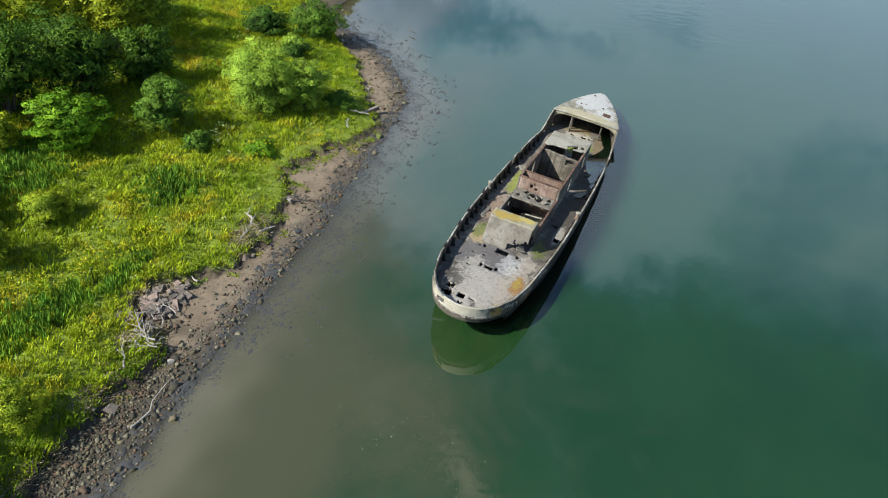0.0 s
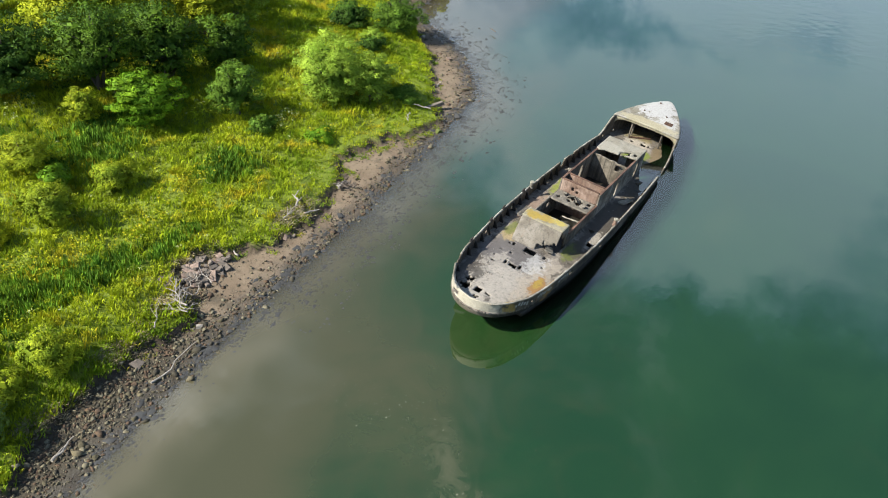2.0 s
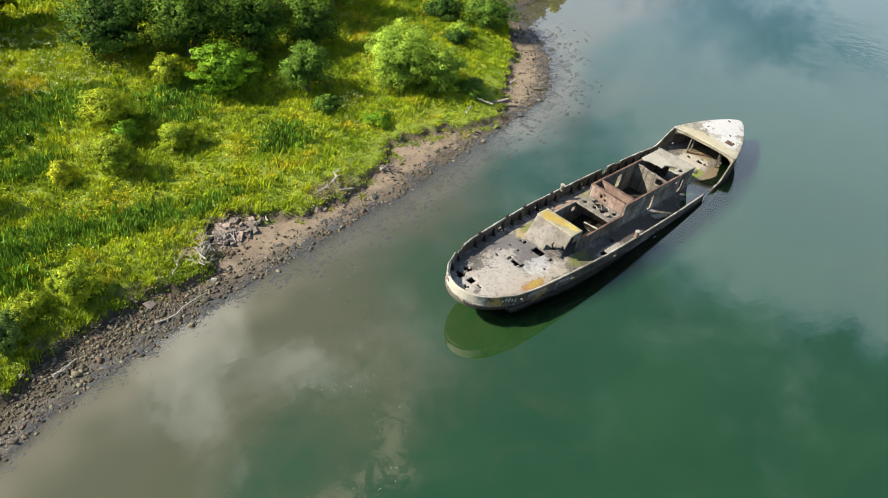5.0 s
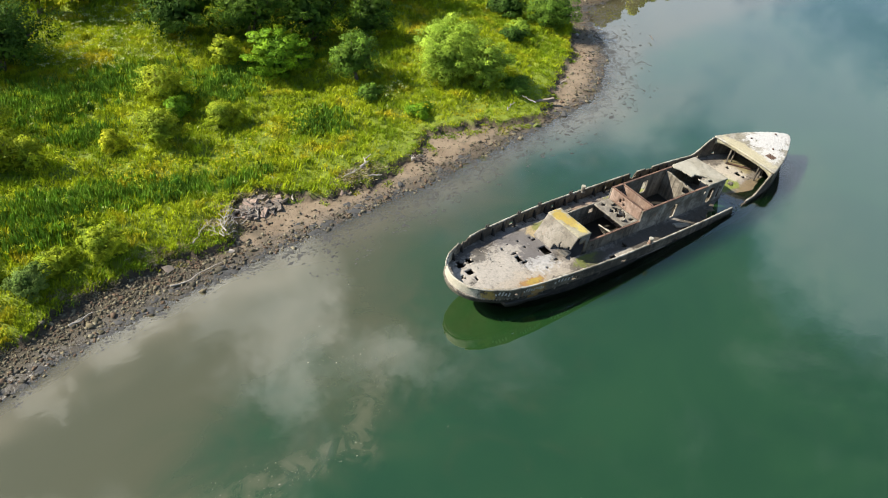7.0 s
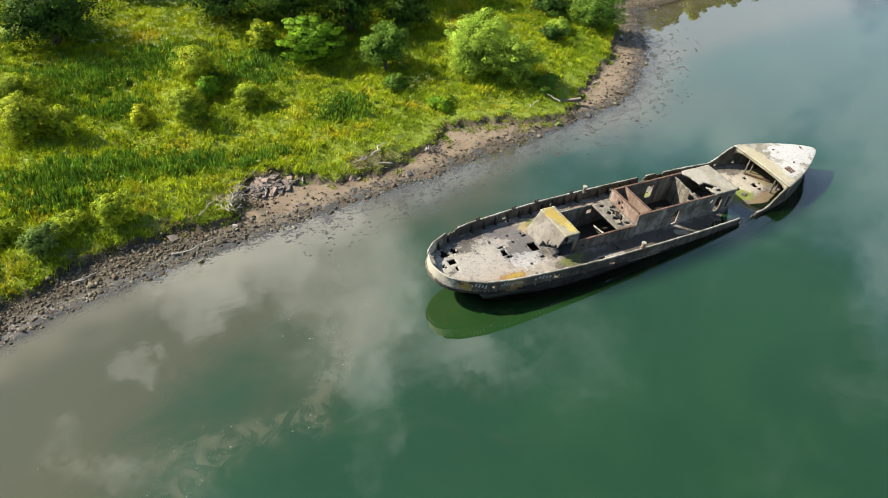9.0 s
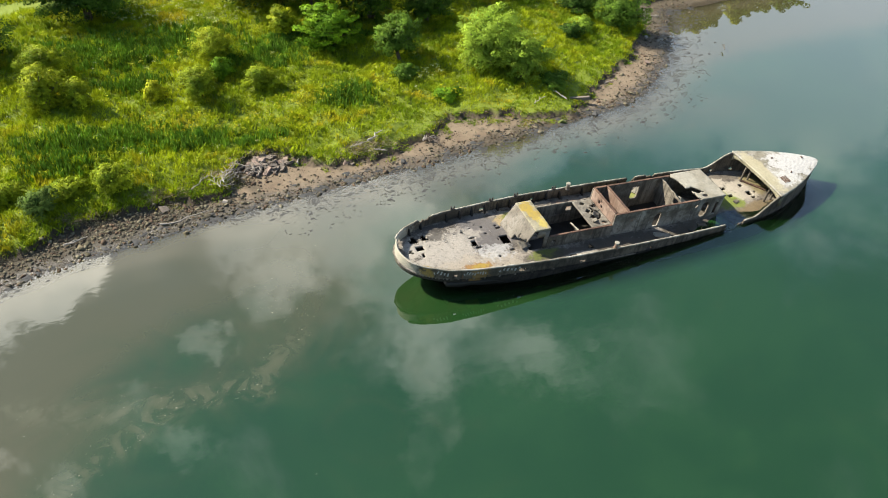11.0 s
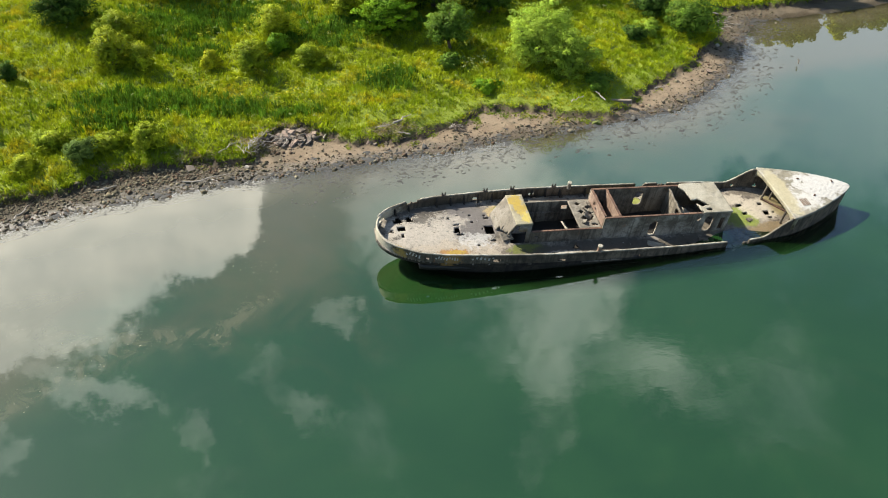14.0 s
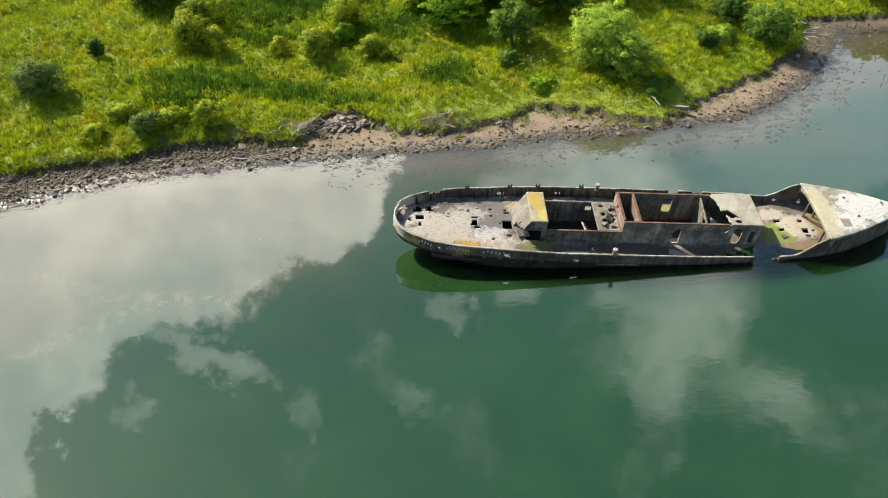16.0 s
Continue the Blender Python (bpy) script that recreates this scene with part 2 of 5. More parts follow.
steel, t_, b_ = surface("rusted steel")
v_ = place_of(t_)
put(t_, b_.inputs["Base Color"], blend(t_, step(t_, noisy(t_, v_, 6.0, 6, 0.7), 0.35, 0.65), (0.045, 0.026, 0.017), (0.13, 0.068, 0.038)))
b_.inputs["Roughness"].default_value = 0.85


def foliage(name, light, dark, scale=0.12, third=None, through_light=0.08, spread=0.4):
    """Leaves or blades: the colour drifts over the ground in patches and varies from blade to blade."""
    m, t, b = surface(name)
    v = place_of(t)
    drift = step(t, noisy(t, v, scale, 4, 0.6, 0.4), 0.36, 0.64)
    c = blend(t, drift, dark, light)
    if third:
        c = blend(t, step(t, noisy(t, stretch(t, v, 1, 1, 1, 40, 11, 5), scale * 1.3, 4, 0.6, 0.3), 0.52, 0.66), c, third)
    c = blend(t, step(t, noisy(t, v, 1.1, 5, 0.65), 0.42, 0.6, 0.4, 0.0), c, tuple(0.35 * a for a in dark))
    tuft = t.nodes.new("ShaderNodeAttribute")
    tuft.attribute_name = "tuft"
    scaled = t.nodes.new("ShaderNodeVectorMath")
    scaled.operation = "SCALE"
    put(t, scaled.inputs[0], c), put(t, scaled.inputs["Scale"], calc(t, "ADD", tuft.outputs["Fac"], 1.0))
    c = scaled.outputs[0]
    r = island(t)
    c = blend(t, calc(t, "MULTIPLY", r, spread), c, blend(t, 0.55, c, (0.0, 0.01, 0.0)))
    c = blend(t, step(t, r, 0.8, 1.0, 0.0, 0.3), c, tuple(1.25 * a + 0.01 for a in light))
    put(t, b.inputs["Base Color"], c)
    b.inputs["Roughness"].default_value = 0.6
    b.inputs["Specular IOR Level"].default_value = 0.08
    thin = t.nodes.new("ShaderNodeBsdfTranslucent")
    put(t, thin.inputs["Color"], blend(t, 0.35, c, tuple(2.2 * a for a in light)))
    mix = t.nodes.new("ShaderNodeMixShader")
    mix.inputs[0].default_value = through_light
    put(t, mix.inputs[1], b.outputs[0]), put(t, mix.inputs[2], thin.outputs[0])
    put(t, t.nodes["Material Output"].inputs[0], mix.outputs[0])
    return m


grass_mat = foliage("meadow grass", (0.44, 0.50, 0.015), (0.16, 0.265, 0.011), 0.22, (0.54, 0.43, 0.022), 0.2)
edge_grass_mat = foliage("bank grass", (0.30, 0.37, 0.018), (0.14, 0.24, 0.013), 0.4, (0.38, 0.33, 0.03))
reed_mat = foliage("dark tall herb", (0.19, 0.33, 0.025), (0.11, 0.22, 0.022), 0.3)
bramble_mat = foliage("bramble leaf", (0.46, 0.52, 0.02), (0.16, 0.24, 0.013), 0.25)
willow_mat = foliage("willow leaf", (0.42, 0.56, 0.06), (0.24, 0.38, 0.035), 0.5, through_light=0.16)
dark_leaf = foliage("dark leaf", (0.11, 0.20, 0.02), (0.04, 0.09, 0.012), 0.3)
mid_leaf = foliage("mid-green leaf", (0.19, 0.31, 0.03), (0.085, 0.17, 0.016), 0.4)
wood_leaf = foliage("wood leaf", (0.15, 0.26, 0.018), (0.035, 0.08, 0.009), 0.35)
bright_leaf = foliage("bright leaf", (0.26, 0.43, 0.016), (0.12, 0.26, 0.011), 0.4)
yellow_leaf = foliage("yellow-green leaf", (0.54, 0.57, 0.02), (0.22, 0.30, 0.014), 0.4)
grey_leaf = foliage("grey-green leaf", (0.18, 0.26, 0.05), (0.11, 0.18, 0.03), 0.4)
straw_mat = foliage("dead straw", (0.42, 0.36, 0.22), (0.26, 0.21, 0.12), 0.8, spread=0.4)
gold_leaf = foliage("golden leaf", (0.66, 0.64, 0.02), (0.38, 0.42, 0.016), 0.8)
flower_yellow = foliage("yellow flower", (0.60, 0.54, 0.02), (0.46, 0.43, 0.015), 1.0, spread=0.2)
flower_white = foliage("white umbel", (0.54, 0.56, 0.24), (0.40, 0.46, 0.13), 1.0, spread=0.2)
bark, t_, b_ = surface("bark")
v_ = place_of(t_)
put(t_, b_.inputs["Base Color"], blend(t_, noisy(t_, stretch(t_, v_, 4, 4, 0.8), 3.0, 6, 0.7), (0.05, 0.035, 0.022), (0.16, 0.13, 0.10)))
b_.inputs["Roughness"].default_value = 0.95
drift_mat, t_, b_ = surface("bleached driftwood")
v_ = place_of(t_)
put(t_, b_.inputs["Base Color"], blend(t_, noisy(t_, stretch(t_, v_, 2, 2, 2), 4.0, 6, 0.7), (0.20, 0.165, 0.125), (0.44, 0.40, 0.34)))
b_.inputs["Roughness"].default_value = 0.9


def rocky(name, tones, rough=0.9):
    m, t, b = surface(name)
    v = place_of(t)
    ramp = t.nodes.new("ShaderNodeValToRGB")
    ramp.color_ramp.interpolation = "CONSTANT"
    r = calc(t, "ADD", calc(t, "MULTIPLY", t.nodes.new("ShaderNodeObjectInfo").outputs["Random"], 0.5), calc(t, "MULTIPLY", island(t), 0.5))
    while len(ramp.color_ramp.elements) < len(tones):
        ramp.color_ramp.elements.new(0.5)
    for i, tone in enumerate(tones):
        ramp.color_ramp.elements[i].position, ramp.color_ramp.elements[i].color = i / len(tones), (*tone, 1)
    put(t, ramp.inputs[0], r)
    n = noisy(t, v, 5.0, 7, 0.7)
    put(t, b.inputs["Base Color"], blend(t, step(t, n, 0.3, 0.7), blend(t, 0.6, ramp.outputs[0], (0.03, 0.025, 0.02)), ramp.outputs[0]))
    b.inputs["Roughness"].default_value = rough
    put(t, b.inputs["Normal"], relief(t, n, 0.5, 0.04))
    return m


stone_mat = rocky("shore stone", ((0.085, 0.072, 0.036), (0.12, 0.102, 0.052), (0.035, 0.030, 0.017), (0.10, 0.084, 0.04), (0.20, 0.175, 0.105), (0.115, 0.07, 0.036), (0.055, 0.047, 0.025), (0.15, 0.125, 0.066)))
block_mat = rocky("broken concrete and brick", ((0.34, 0.285, 0.225), (0.23, 0.185, 0.14), (0.29, 0.21, 0.16), (0.14, 0.115, 0.09), (0.42, 0.37, 0.30)))
weed_mat = rocky("wet seaweed", ((0.035, 0.037, 0.036), (0.045, 0.047, 0.046), (0.06, 0.058, 0.05)), 0.8)
litter_mat = rocky("deck litter", ((0.08, 0.065, 0.05), (0.14, 0.115, 0.09), (0.46, 0.43, 0.38), (0.2, 0.17, 0.13), (0.36, 0.33, 0.28)))
hold_dark_mat, t_, b_ = surface("near-black hold fill")
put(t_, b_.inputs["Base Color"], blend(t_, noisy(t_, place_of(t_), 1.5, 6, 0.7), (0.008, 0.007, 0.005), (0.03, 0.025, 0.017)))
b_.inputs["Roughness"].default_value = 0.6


# ---- building helpers ----
def mesh_of(name, verts, faces, material, smooth=False):
    me = bpy.data.meshes.new(name)
    me.from_pydata([tuple(v) for v in verts], [], faces)
    me.materials.append(material)
    me.validate()
    if smooth:
        me.shade_smooth()
    return me


def quick_mesh(name, verts, loops, size, material):
    """A mesh of many faces that all have the same number of corners."""
    me = bpy.data.meshes.new(name)
    n = len(loops) // size
    me.vertices.add(len(verts))
    me.vertices.foreach_set("co", np.asarray(verts, np.float32).ravel())
    me.loops.add(n * size)
    me.loops.foreach_set("vertex_index", np.asarray(loops, np.int32).ravel())
    me.polygons.add(n)
    me.polygons.foreach_set("loop_start", np.arange(0, n * size, size, dtype=np.int32))
    me.polygons.foreach_set("loop_total", np.full(n, size, np.int32))
    me.update(calc_edges=True)
    me.materials.append(material)
    return me


def part(name, data, parent, label="", m=None):
    ob = new(name, data)
    ob.parent = parent
    if m is not None:
        ob.matrix_basis = m
    return tagged(ob, label) if label else ob


def thing(name, label, category, group="", kind="", m=None, data=None):
    ob = new(name, data)
    if m is not None:
        ob.matrix_basis = m
    return tagged(ob, label, category, group, kind)


def solid_grid(name, keep, upper, lower, material, wall=None):
    """A closed slab of cells: upper and lower give the two skins' corners, (ni + 1, nj + 1, 3); cells not kept are holes."""
    ni, nj = keep.shape
    ids = np.arange((ni + 1) * (nj + 1)).reshape(ni + 1, nj + 1)
    off = ids.size
    verts = np.concatenate([np.asarray(upper).reshape(-1, 3), np.asarray(lower).reshape(-1, 3)])
    k = np.argwhere(keep)
    i, j = k[:, 0], k[:, 1]
    a, b, c, d = ids[i, j], ids[i + 1, j], ids[i + 1, j + 1], ids[i, j + 1]
    faces = [np.stack([a, b, c, d], 1), np.stack([d, c, b, a], 1) + off]
    pad = np.pad(keep, 1)
    for di, dj, p, q in ((0, -1, a, b), (1, 0, b, c), (0, 1, c, d), (-1, 0, d, a)):
        edge = ~pad[i + 1 + di, j + 1 + dj]
        faces.append(np.stack([q[edge], p[edge], p[edge] + off, q[edge] + off], 1))
    loops = np.concatenate(faces)
    used, back = np.unique(loops, return_inverse=True)
    return quick_mesh(name, verts[used], back.reshape(-1), 4, material)


def block(name, size, material, rough=0.0, bevel=0.02, seed=0, cuts=1):
    """A worn block: bevelled edges and corners knocked out of true."""
    rng = random.Random(seed)
    bm = bmesh.new()
    bmesh.ops.create_cube(bm, size=1.0)
    if cuts > 1:
        bmesh.ops.subdivide_edges(bm, edges=bm.edges[:], cuts=cuts - 1, use_grid_fill=True)
    for v in bm.verts:
        v.co = Vector((v.co.x * size[0], v.co.y * size[1], v.co.z * size[2])) + Vector((rng.uniform(-rough, rough), rng.uniform(-rough, rough), rng.uniform(-rough, rough)))
    if bevel:
        bmesh.ops.bevel(bm, geom=bm.edges[:], offset=bevel, segments=1, affect="EDGES")
    me = bpy.data.meshes.new(name)
    bm.to_mesh(me)
    bm.free()
    me.materials.append(material)
    return me


def tube(points, radii, sides=6):
    """Corners and faces of a tapered limb along some points."""
    verts, faces = [], []
    pts = [Vector(p) for p in points]
    for n, (p, r) in enumerate(zip(pts, radii)):
        ahead = (pts[min(n + 1, len(pts) - 1)] - pts[max(n - 1, 0)]).normalized()
        side = ahead.orthogonal().normalized()
        up = ahead.cross(side)
        for k in range(sides):
            a = math.tau * k / sides
            verts.append(p + r * (math.cos(a) * side + math.sin(a) * up))
        if n:
            for k in range(sides):
                faces.append((sides * (n - 1) + k, sides * (n - 1) + (k + 1) % sides, sides * n + (k + 1) % sides, sides * n + k))
    faces += [tuple(range(sides))[::-1], tuple(range(sides * (len(pts) - 1), sides * len(pts)))]
    return verts, faces


def join(pieces):
    verts, faces = [], []
    for v, f in pieces:
        base = len(verts)
        verts += v
        faces += [tuple(base + i for i in some) for some in f]
    return verts, faces


# ---- the shore in plan ----
WATER_LINE = [(-400, -60), (-120, -14), (-75, -1), (-60, 3.2), (-48, 6.6), (-44.7, 8.2), (-38.8, 10.5), (-34, 11.5), (-30, 12.2), (-25, 13), (-20, 13.6), (-15.5, 14.1), (-7.7, 14.7), (-2.3, 15.7), (6.8, 16.8), (11.7, 17.7),
              (15.9, 18.4), (20, 20.6), (26.2, 25.9), (30.6, 31.4), (33.4, 36), (36, 39.3), (41, 39.6), (50, 40.5), (75, 47), (150, 70), (400, 120)]
BANK_LINE = [(-400, -52), (-120, -8), (-75, 4), (-60, 8), (-50, 10.5), (-45.4, 12.2), (-39.8, 13.3), (-37, 15), (-34, 15.6), (-28.5, 16.1), (-26.4, 15.4), (-25, 15.6), (-24.5, 16.6), (-23.5, 18.3), (-22.5, 20.4), (-19.6, 20.7), (-18, 18.7), (-16, 17.3), (-10.5, 17), (-7.3, 18.5), (-5, 19),
             (-4, 20.3), (-2.6, 21.3), (1.4, 20.5), (3.8, 20.3), (4.2, 19.1), (9.4, 18.4), (11.5, 20), (13, 21.4), (16.1, 23.4), (20, 26.5), (22, 27.2), (25, 30.9), (28.6, 34), (30, 38), (32.5, 42.5), (37, 42.6), (50, 43.6), (75, 50), (150, 73), (400, 124)]


def inland(x, y, line):
    """Signed distance from a shore line: over 0 on its landward side."""
    x, y = np.asarray(x, float), np.asarray(y, float)
    best, sign = np.full(x.shape, 1e9), np.ones(x.shape)
    for (ax, ay), (bx, by) in zip(line[:-1], line[1:]):
        ux, uy = bx - ax, by - ay
        s = np.clip(((x - ax) * ux + (y - ay) * uy) / (ux * ux + uy * uy), 0, 1)
        dx, dy = x - ax - s * ux, y - ay - s * uy
        d = np.hypot(dx, dy)
        near = d < best - 1e-9
        best, sign = np.where(near, d, best), np.where(near, np.where(ux * (y - ay) - uy * (x - ax) >= 0, 1.0, -1.0), sign)
    return best * sign


def wave(x, y, scale, seed):
    """Smooth unevenness between about -1 and 1."""
    rng = np.random.RandomState(seed)
    out = 0
    for k in range(9):
        a, f, p = rng.uniform(0, math.tau), rng.uniform(0.6, 1.7) / scale, rng.uniform(0, math.tau)
        out = out + np.sin((x * math.cos(a) + y * math.sin(a)) * f * math.tau + p)
    return out / 4.5


def smooth(v, lo, hi):
    s = np.clip((v - lo) / (hi - lo), 0, 1)
    return s * s * (3 - 2 * s)


def shore(x, y):
    dw = inland(x, y, WATER_LINE) + 0.25 * wave(x, y, 3.0, 5)
    db = inland(x, y, BANK_LINE) + 0.35 * wave(x, y, 2.2, 6) + 0.15 * wave(x, y, 0.9, 8)
    return dw, db


def ground_height(x, y):
    dw, db = shore(x, y)
    z = np.where(dw > 0, np.minimum(0.10 * dw, 0.6), np.maximum(0.16 * dw, -2.5))
    z = z + 0.02 * wave(x, y, 1.3, 3) + 0.012 * wave(x, y, 0.5, 4)
    rise = 0.40 * smooth(db, -0.12, 0.12) + np.where(db > 0, 0.145 * np.minimum(db, 26) + 0.02 * np.maximum(db - 26, 0) * (db < 200), 0)
    return z + rise + smooth(db, 0, 3) * (0.10 * wave(x, y, 1.9, 13) + 0.2 * wave(x, y, 5.0, 11) + 0.3 * wave(x, y, 14.0, 12))


def axis(fine_lo, fine_hi, cell, far_lo, far_hi):
    mid = list(np.arange(fine_lo, fine_hi + cell / 2, cell))
    gap, out = cell, []
    v = fine_lo
    while v > far_lo:
        gap *= 1.35
        v -= gap
        out.append(v)
    hi, gap, v = [], cell, mid[-1]
    while v < far_hi:
        gap *= 1.35
        v += gap
        hi.append(v)
    return np.array(out[::-1] + mid + hi)


def sheet(xs, ys):
    gx, gy = np.meshgrid(xs, ys, indexing="ij")
    ids = np.arange(gx.size).reshape(gx.shape)
    loops = np.stack([ids[:-1, :-1], ids[1:, :-1], ids[1:, 1:], ids[:-1, 1:]], -1).reshape(-1)
    return gx, gy, loops


def attach(me, name, values):
    me.attributes.new(name, "FLOAT", "POINT").data.foreach_set("value", np.asarray(values, np.float32).ravel())


def read(tree, name):
    node = tree.nodes.new("ShaderNodeAttribute")
    node.attribute_name = name
    return node.outputs["Fac"]


# ---- ground: mud, shingle and turf in one sheet ----
ground_mat, t_, b_ = surface("mud and turf")
v_ = place_of(t_)
turf, wet, stony = read(t_, "turf"), read(t_, "wet"), read(t_, "stony")
n1, n2, n3 = noisy(t_, v_, 0.5, 6, 0.65), noisy(t_, v_, 5.0, 8, 0.7), noisy(t_, v_, 1.7, 6, 0.7)
mud = blend(t_, step(t_, n1, 0.35, 0.65), (0.15, 0.108, 0.066), (0.21, 0.158, 0.10))
mud = blend(t_, step(t_, n3, 0.5, 0.68, 0.0, 0.75), mud, (0.085, 0.066, 0.04))
mud = blend(t_, stony, mud, blend(t_, n3, (0.026, 0.021, 0.012), (0.075, 0.06, 0.034)))
mud = blend(t_, calc(t_, "MULTIPLY", wet, 0.85), mud, blend(t_, n2, (0.03, 0.025, 0.017), (0.08, 0.066, 0.045)))
soil = blend(t_, n2, (0.09, 0.13, 0.008), (0.22, 0.27, 0.012))
mud = blend(t_, read(t_, "scarp"), mud, blend(t_, n2, (0.022, 0.015, 0.008), (0.075, 0.052, 0.028)))
mud = blend(t_, read(t_, "deep"), mud, (0.008, 0.012, 0.006))
put(t_, b_.inputs["Base Color"], blend(t_, turf, mud, soil))
put(t_, b_.inputs["Roughness"], step(t_, wet, 0.0, 1.0, 0.9, 0.28))
put(t_, b_.inputs["Normal"], relief(t_, calc(t_, "ADD", n2, calc(t_, "MULTIPLY", n3, 1.5)), 0.8, 0.06))
xs, ys = axis(-58, 48, 0.34, -1500, 1500), axis(4, 46, 0.3, -1500, 1500)
gx, gy, loops = sheet(xs, ys)
gz = ground_height(gx, gy)
me = quick_mesh("ground", np.stack([gx, gy, gz], -1).reshape(-1, 3), loops, 4, ground_mat)
dw, db = shore(gx, gy)
# offshore bed blackened, so the water beside the hull reads as shadowed
attach(me, "deep", smooth(dw, -6.0, -9.0))
attach(me, "turf", smooth(db, 0.1, 0.4))
attach(me, "scarp", smooth(db + 0.1 * wave(gx, gy, 1.1, 35), -0.55, -0.1) * smooth(db, 0.6, 0.2))
attach(me, "wet", smooth(dw + 0.5 * wave(gx, gy, 2.0, 31), 2.2, 0.2) * smooth(dw, -0.5, 0.1))
attach(me, "stony", 1.0 * smooth(-gx + 3 * wave(gx, gy, 4.0, 33), 22, 27) + 0.7 * smooth(gx, 24, 30))
me.shade_smooth()
ground = thing("ground", "brown mud shore with shingle and a low turf bank", "ground", kind="structure", data=me)

# ---- water ----
water_mat, t_, b_ = surface("silty river water")
v_ = place_of(t_)
silt, shallow = read(t_, "silt"), read(t_, "shallow")
swirl = noisy(t_, stretch(t_, v_, 1, 1, 1), 0.07, 6, 0.6, 1.2)
body = blend(t_, step(t_, swirl, 0.35, 0.65), (0.008, 0.033, 0.0075), (0.011, 0.040, 0.0095))
eddy = noisy(t_, v_, 0.13, 6, 0.6, 2.6)
murk = step(t_, calc(t_, "MULTIPLY_ADD", calc(t_, "SUBTRACT", eddy, 0.5), 0.6, silt), 0.0, 1.0)
body = blend(t_, murk, body, (0.054, 0.054, 0.022))
body = blend(t_, read(t_, "strand"), body, (0.125, 0.11, 0.064))
body = blend(t_, calc(t_, "MULTIPLY", read(t_, "lane"), step(t_, noisy(t_, v_, 0.5, 5, 0.6, 2.0), 0.35, 0.65)), body, (0.085, 0.085, 0.045))
put(t_, b_.inputs["Base Color"], body)
b_.inputs["Roughness"].default_value = 0.012
b_.inputs["IOR"].default_value = 1.8
rip = calc(t_, "ADD", calc(t_, "MULTIPLY", noisy(t_, stretch(t_, v_, 1, 1.6, 1), 1.1, 3, 0.5), 0.5), noisy(t_, stretch(t_, v_, 1, 1.3, 1), 0.22, 2, 0.5))
calm = step(t_, noisy(t_, v_, 0.03, 3, 0.5), 0.5, 0.7, 0.25, 1.0)
ruffle = calc(t_, "MULTIPLY", spot(t_, v_, 57, -8, 15, 15, 0.5, 0.12), calc(t_, "MULTIPLY", noisy(t_, v_, 0.75, 2, 0.5), 3.0))
wavy = relief(t_, calc(t_, "MULTIPLY_ADD", rip, calm, ruffle), 0.06, 0.10)
put(t_, b_.inputs["Normal"], wavy)
seen_bed = t_.nodes.new("ShaderNodeBsdfTransparent")
seen_bed.inputs[0].default_value = (0.95, 0.93, 0.84, 1)
mix_ = t_.nodes.new("ShaderNodeMixShader")
gloss, skin, fres = t_.nodes.new("ShaderNodeBsdfGlossy"), t_.nodes.new("ShaderNodeMixShader"), t_.nodes.new("ShaderNodeFresnel")
gloss.inputs["Roughness"].default_value, fres.inputs["IOR"].default_value = 0.02, 1.8
put(t_, gloss.inputs["Normal"], wavy), put(t_, fres.inputs["Normal"], wavy)
put(t_, skin.inputs[0], fres.outputs[0]), put(t_, skin.inputs[1], seen_bed.outputs[0]), put(t_, skin.inputs[2], gloss.outputs[0])
put(t_, mix_.inputs[0], shallow), put(t_, mix_.inputs[1], b_.outputs[0]), put(t_, mix_.inputs[2], skin.outputs[0])
put(t_, t_.nodes["Material Output"].inputs[0], mix_.outputs[0])
xs, ys = axis(-62, 62, 0.6, -3000, 3000), axis(-30, 46, 0.4, -3000, 3000)
gx, gy, loops = sheet(xs, ys)
me = quick_mesh("water", np.stack([gx, gy, 0 * gx], -1).reshape(-1, 3), loops, 4, water_mat)
dw = inland(gx, gy, WATER_LINE) + 0.25 * wave(gx, gy, 3.0, 5)
far_out = -dw + 3.0 * wave(gx, gy, 16.0, 21)
LANES = (((-40.0, -10.5), (-34.8, -7.8), (-31.5, -5.6), (-27.3, -6.2), (-24.0, -3.2)), ((-41.0, -3.0), (-35.8, -5.2), (-31.0, -5.5), (-27.0, -6.6)), ((-24.6, 3.4), (-24.0, 0.6), (-23.2, -2.4)))
lane = 0
for way_ in LANES[:2]:
    lane = np.maximum(lane, 0.55 * np.exp(-((inland(gx, gy, way_) + 0.5 * wave(gx, gy, 4.0, 23)) / 0.9) ** 2))
attach(me, "lane", lane)
attach(me, "strand", 0.8 * smooth(dw + 0.8 * wave(gx, gy, 5.0, 27), -5.5, 0.2))
attach(me, "silt", smooth(far_out - 0.34 * np.clip(-20 - gx, -20, 40), 20, 1) + smooth(gx, 24, 34) * smooth(gy, 20, 31) + 0.25 * np.exp(-((gx + 19) / 9) ** 2 - ((gy + 3) / 8) ** 2))
hx, hy = gx, gy - 0.29
hull_gap = np.abs(hy) - np.interp(hx, (-12.5, -9, -5, 0, 11, 16, 19, 21), (0.4, 2.2, 3.3, 3.6, 3.4, 2.6, 1.5, 0.3))
# thinner water beside the hull bares the black bed, imitating shadow; foredeck shows too
hull_shade = 0.85 * smooth(hull_gap, 3.6, 1.3) * smooth(hx, -14.4, -12.4) * smooth(hx, 23, 20) * (hy < 1) * np.maximum(smooth(hull_gap, -0.3, 0.1), smooth(hx, 11, 12))
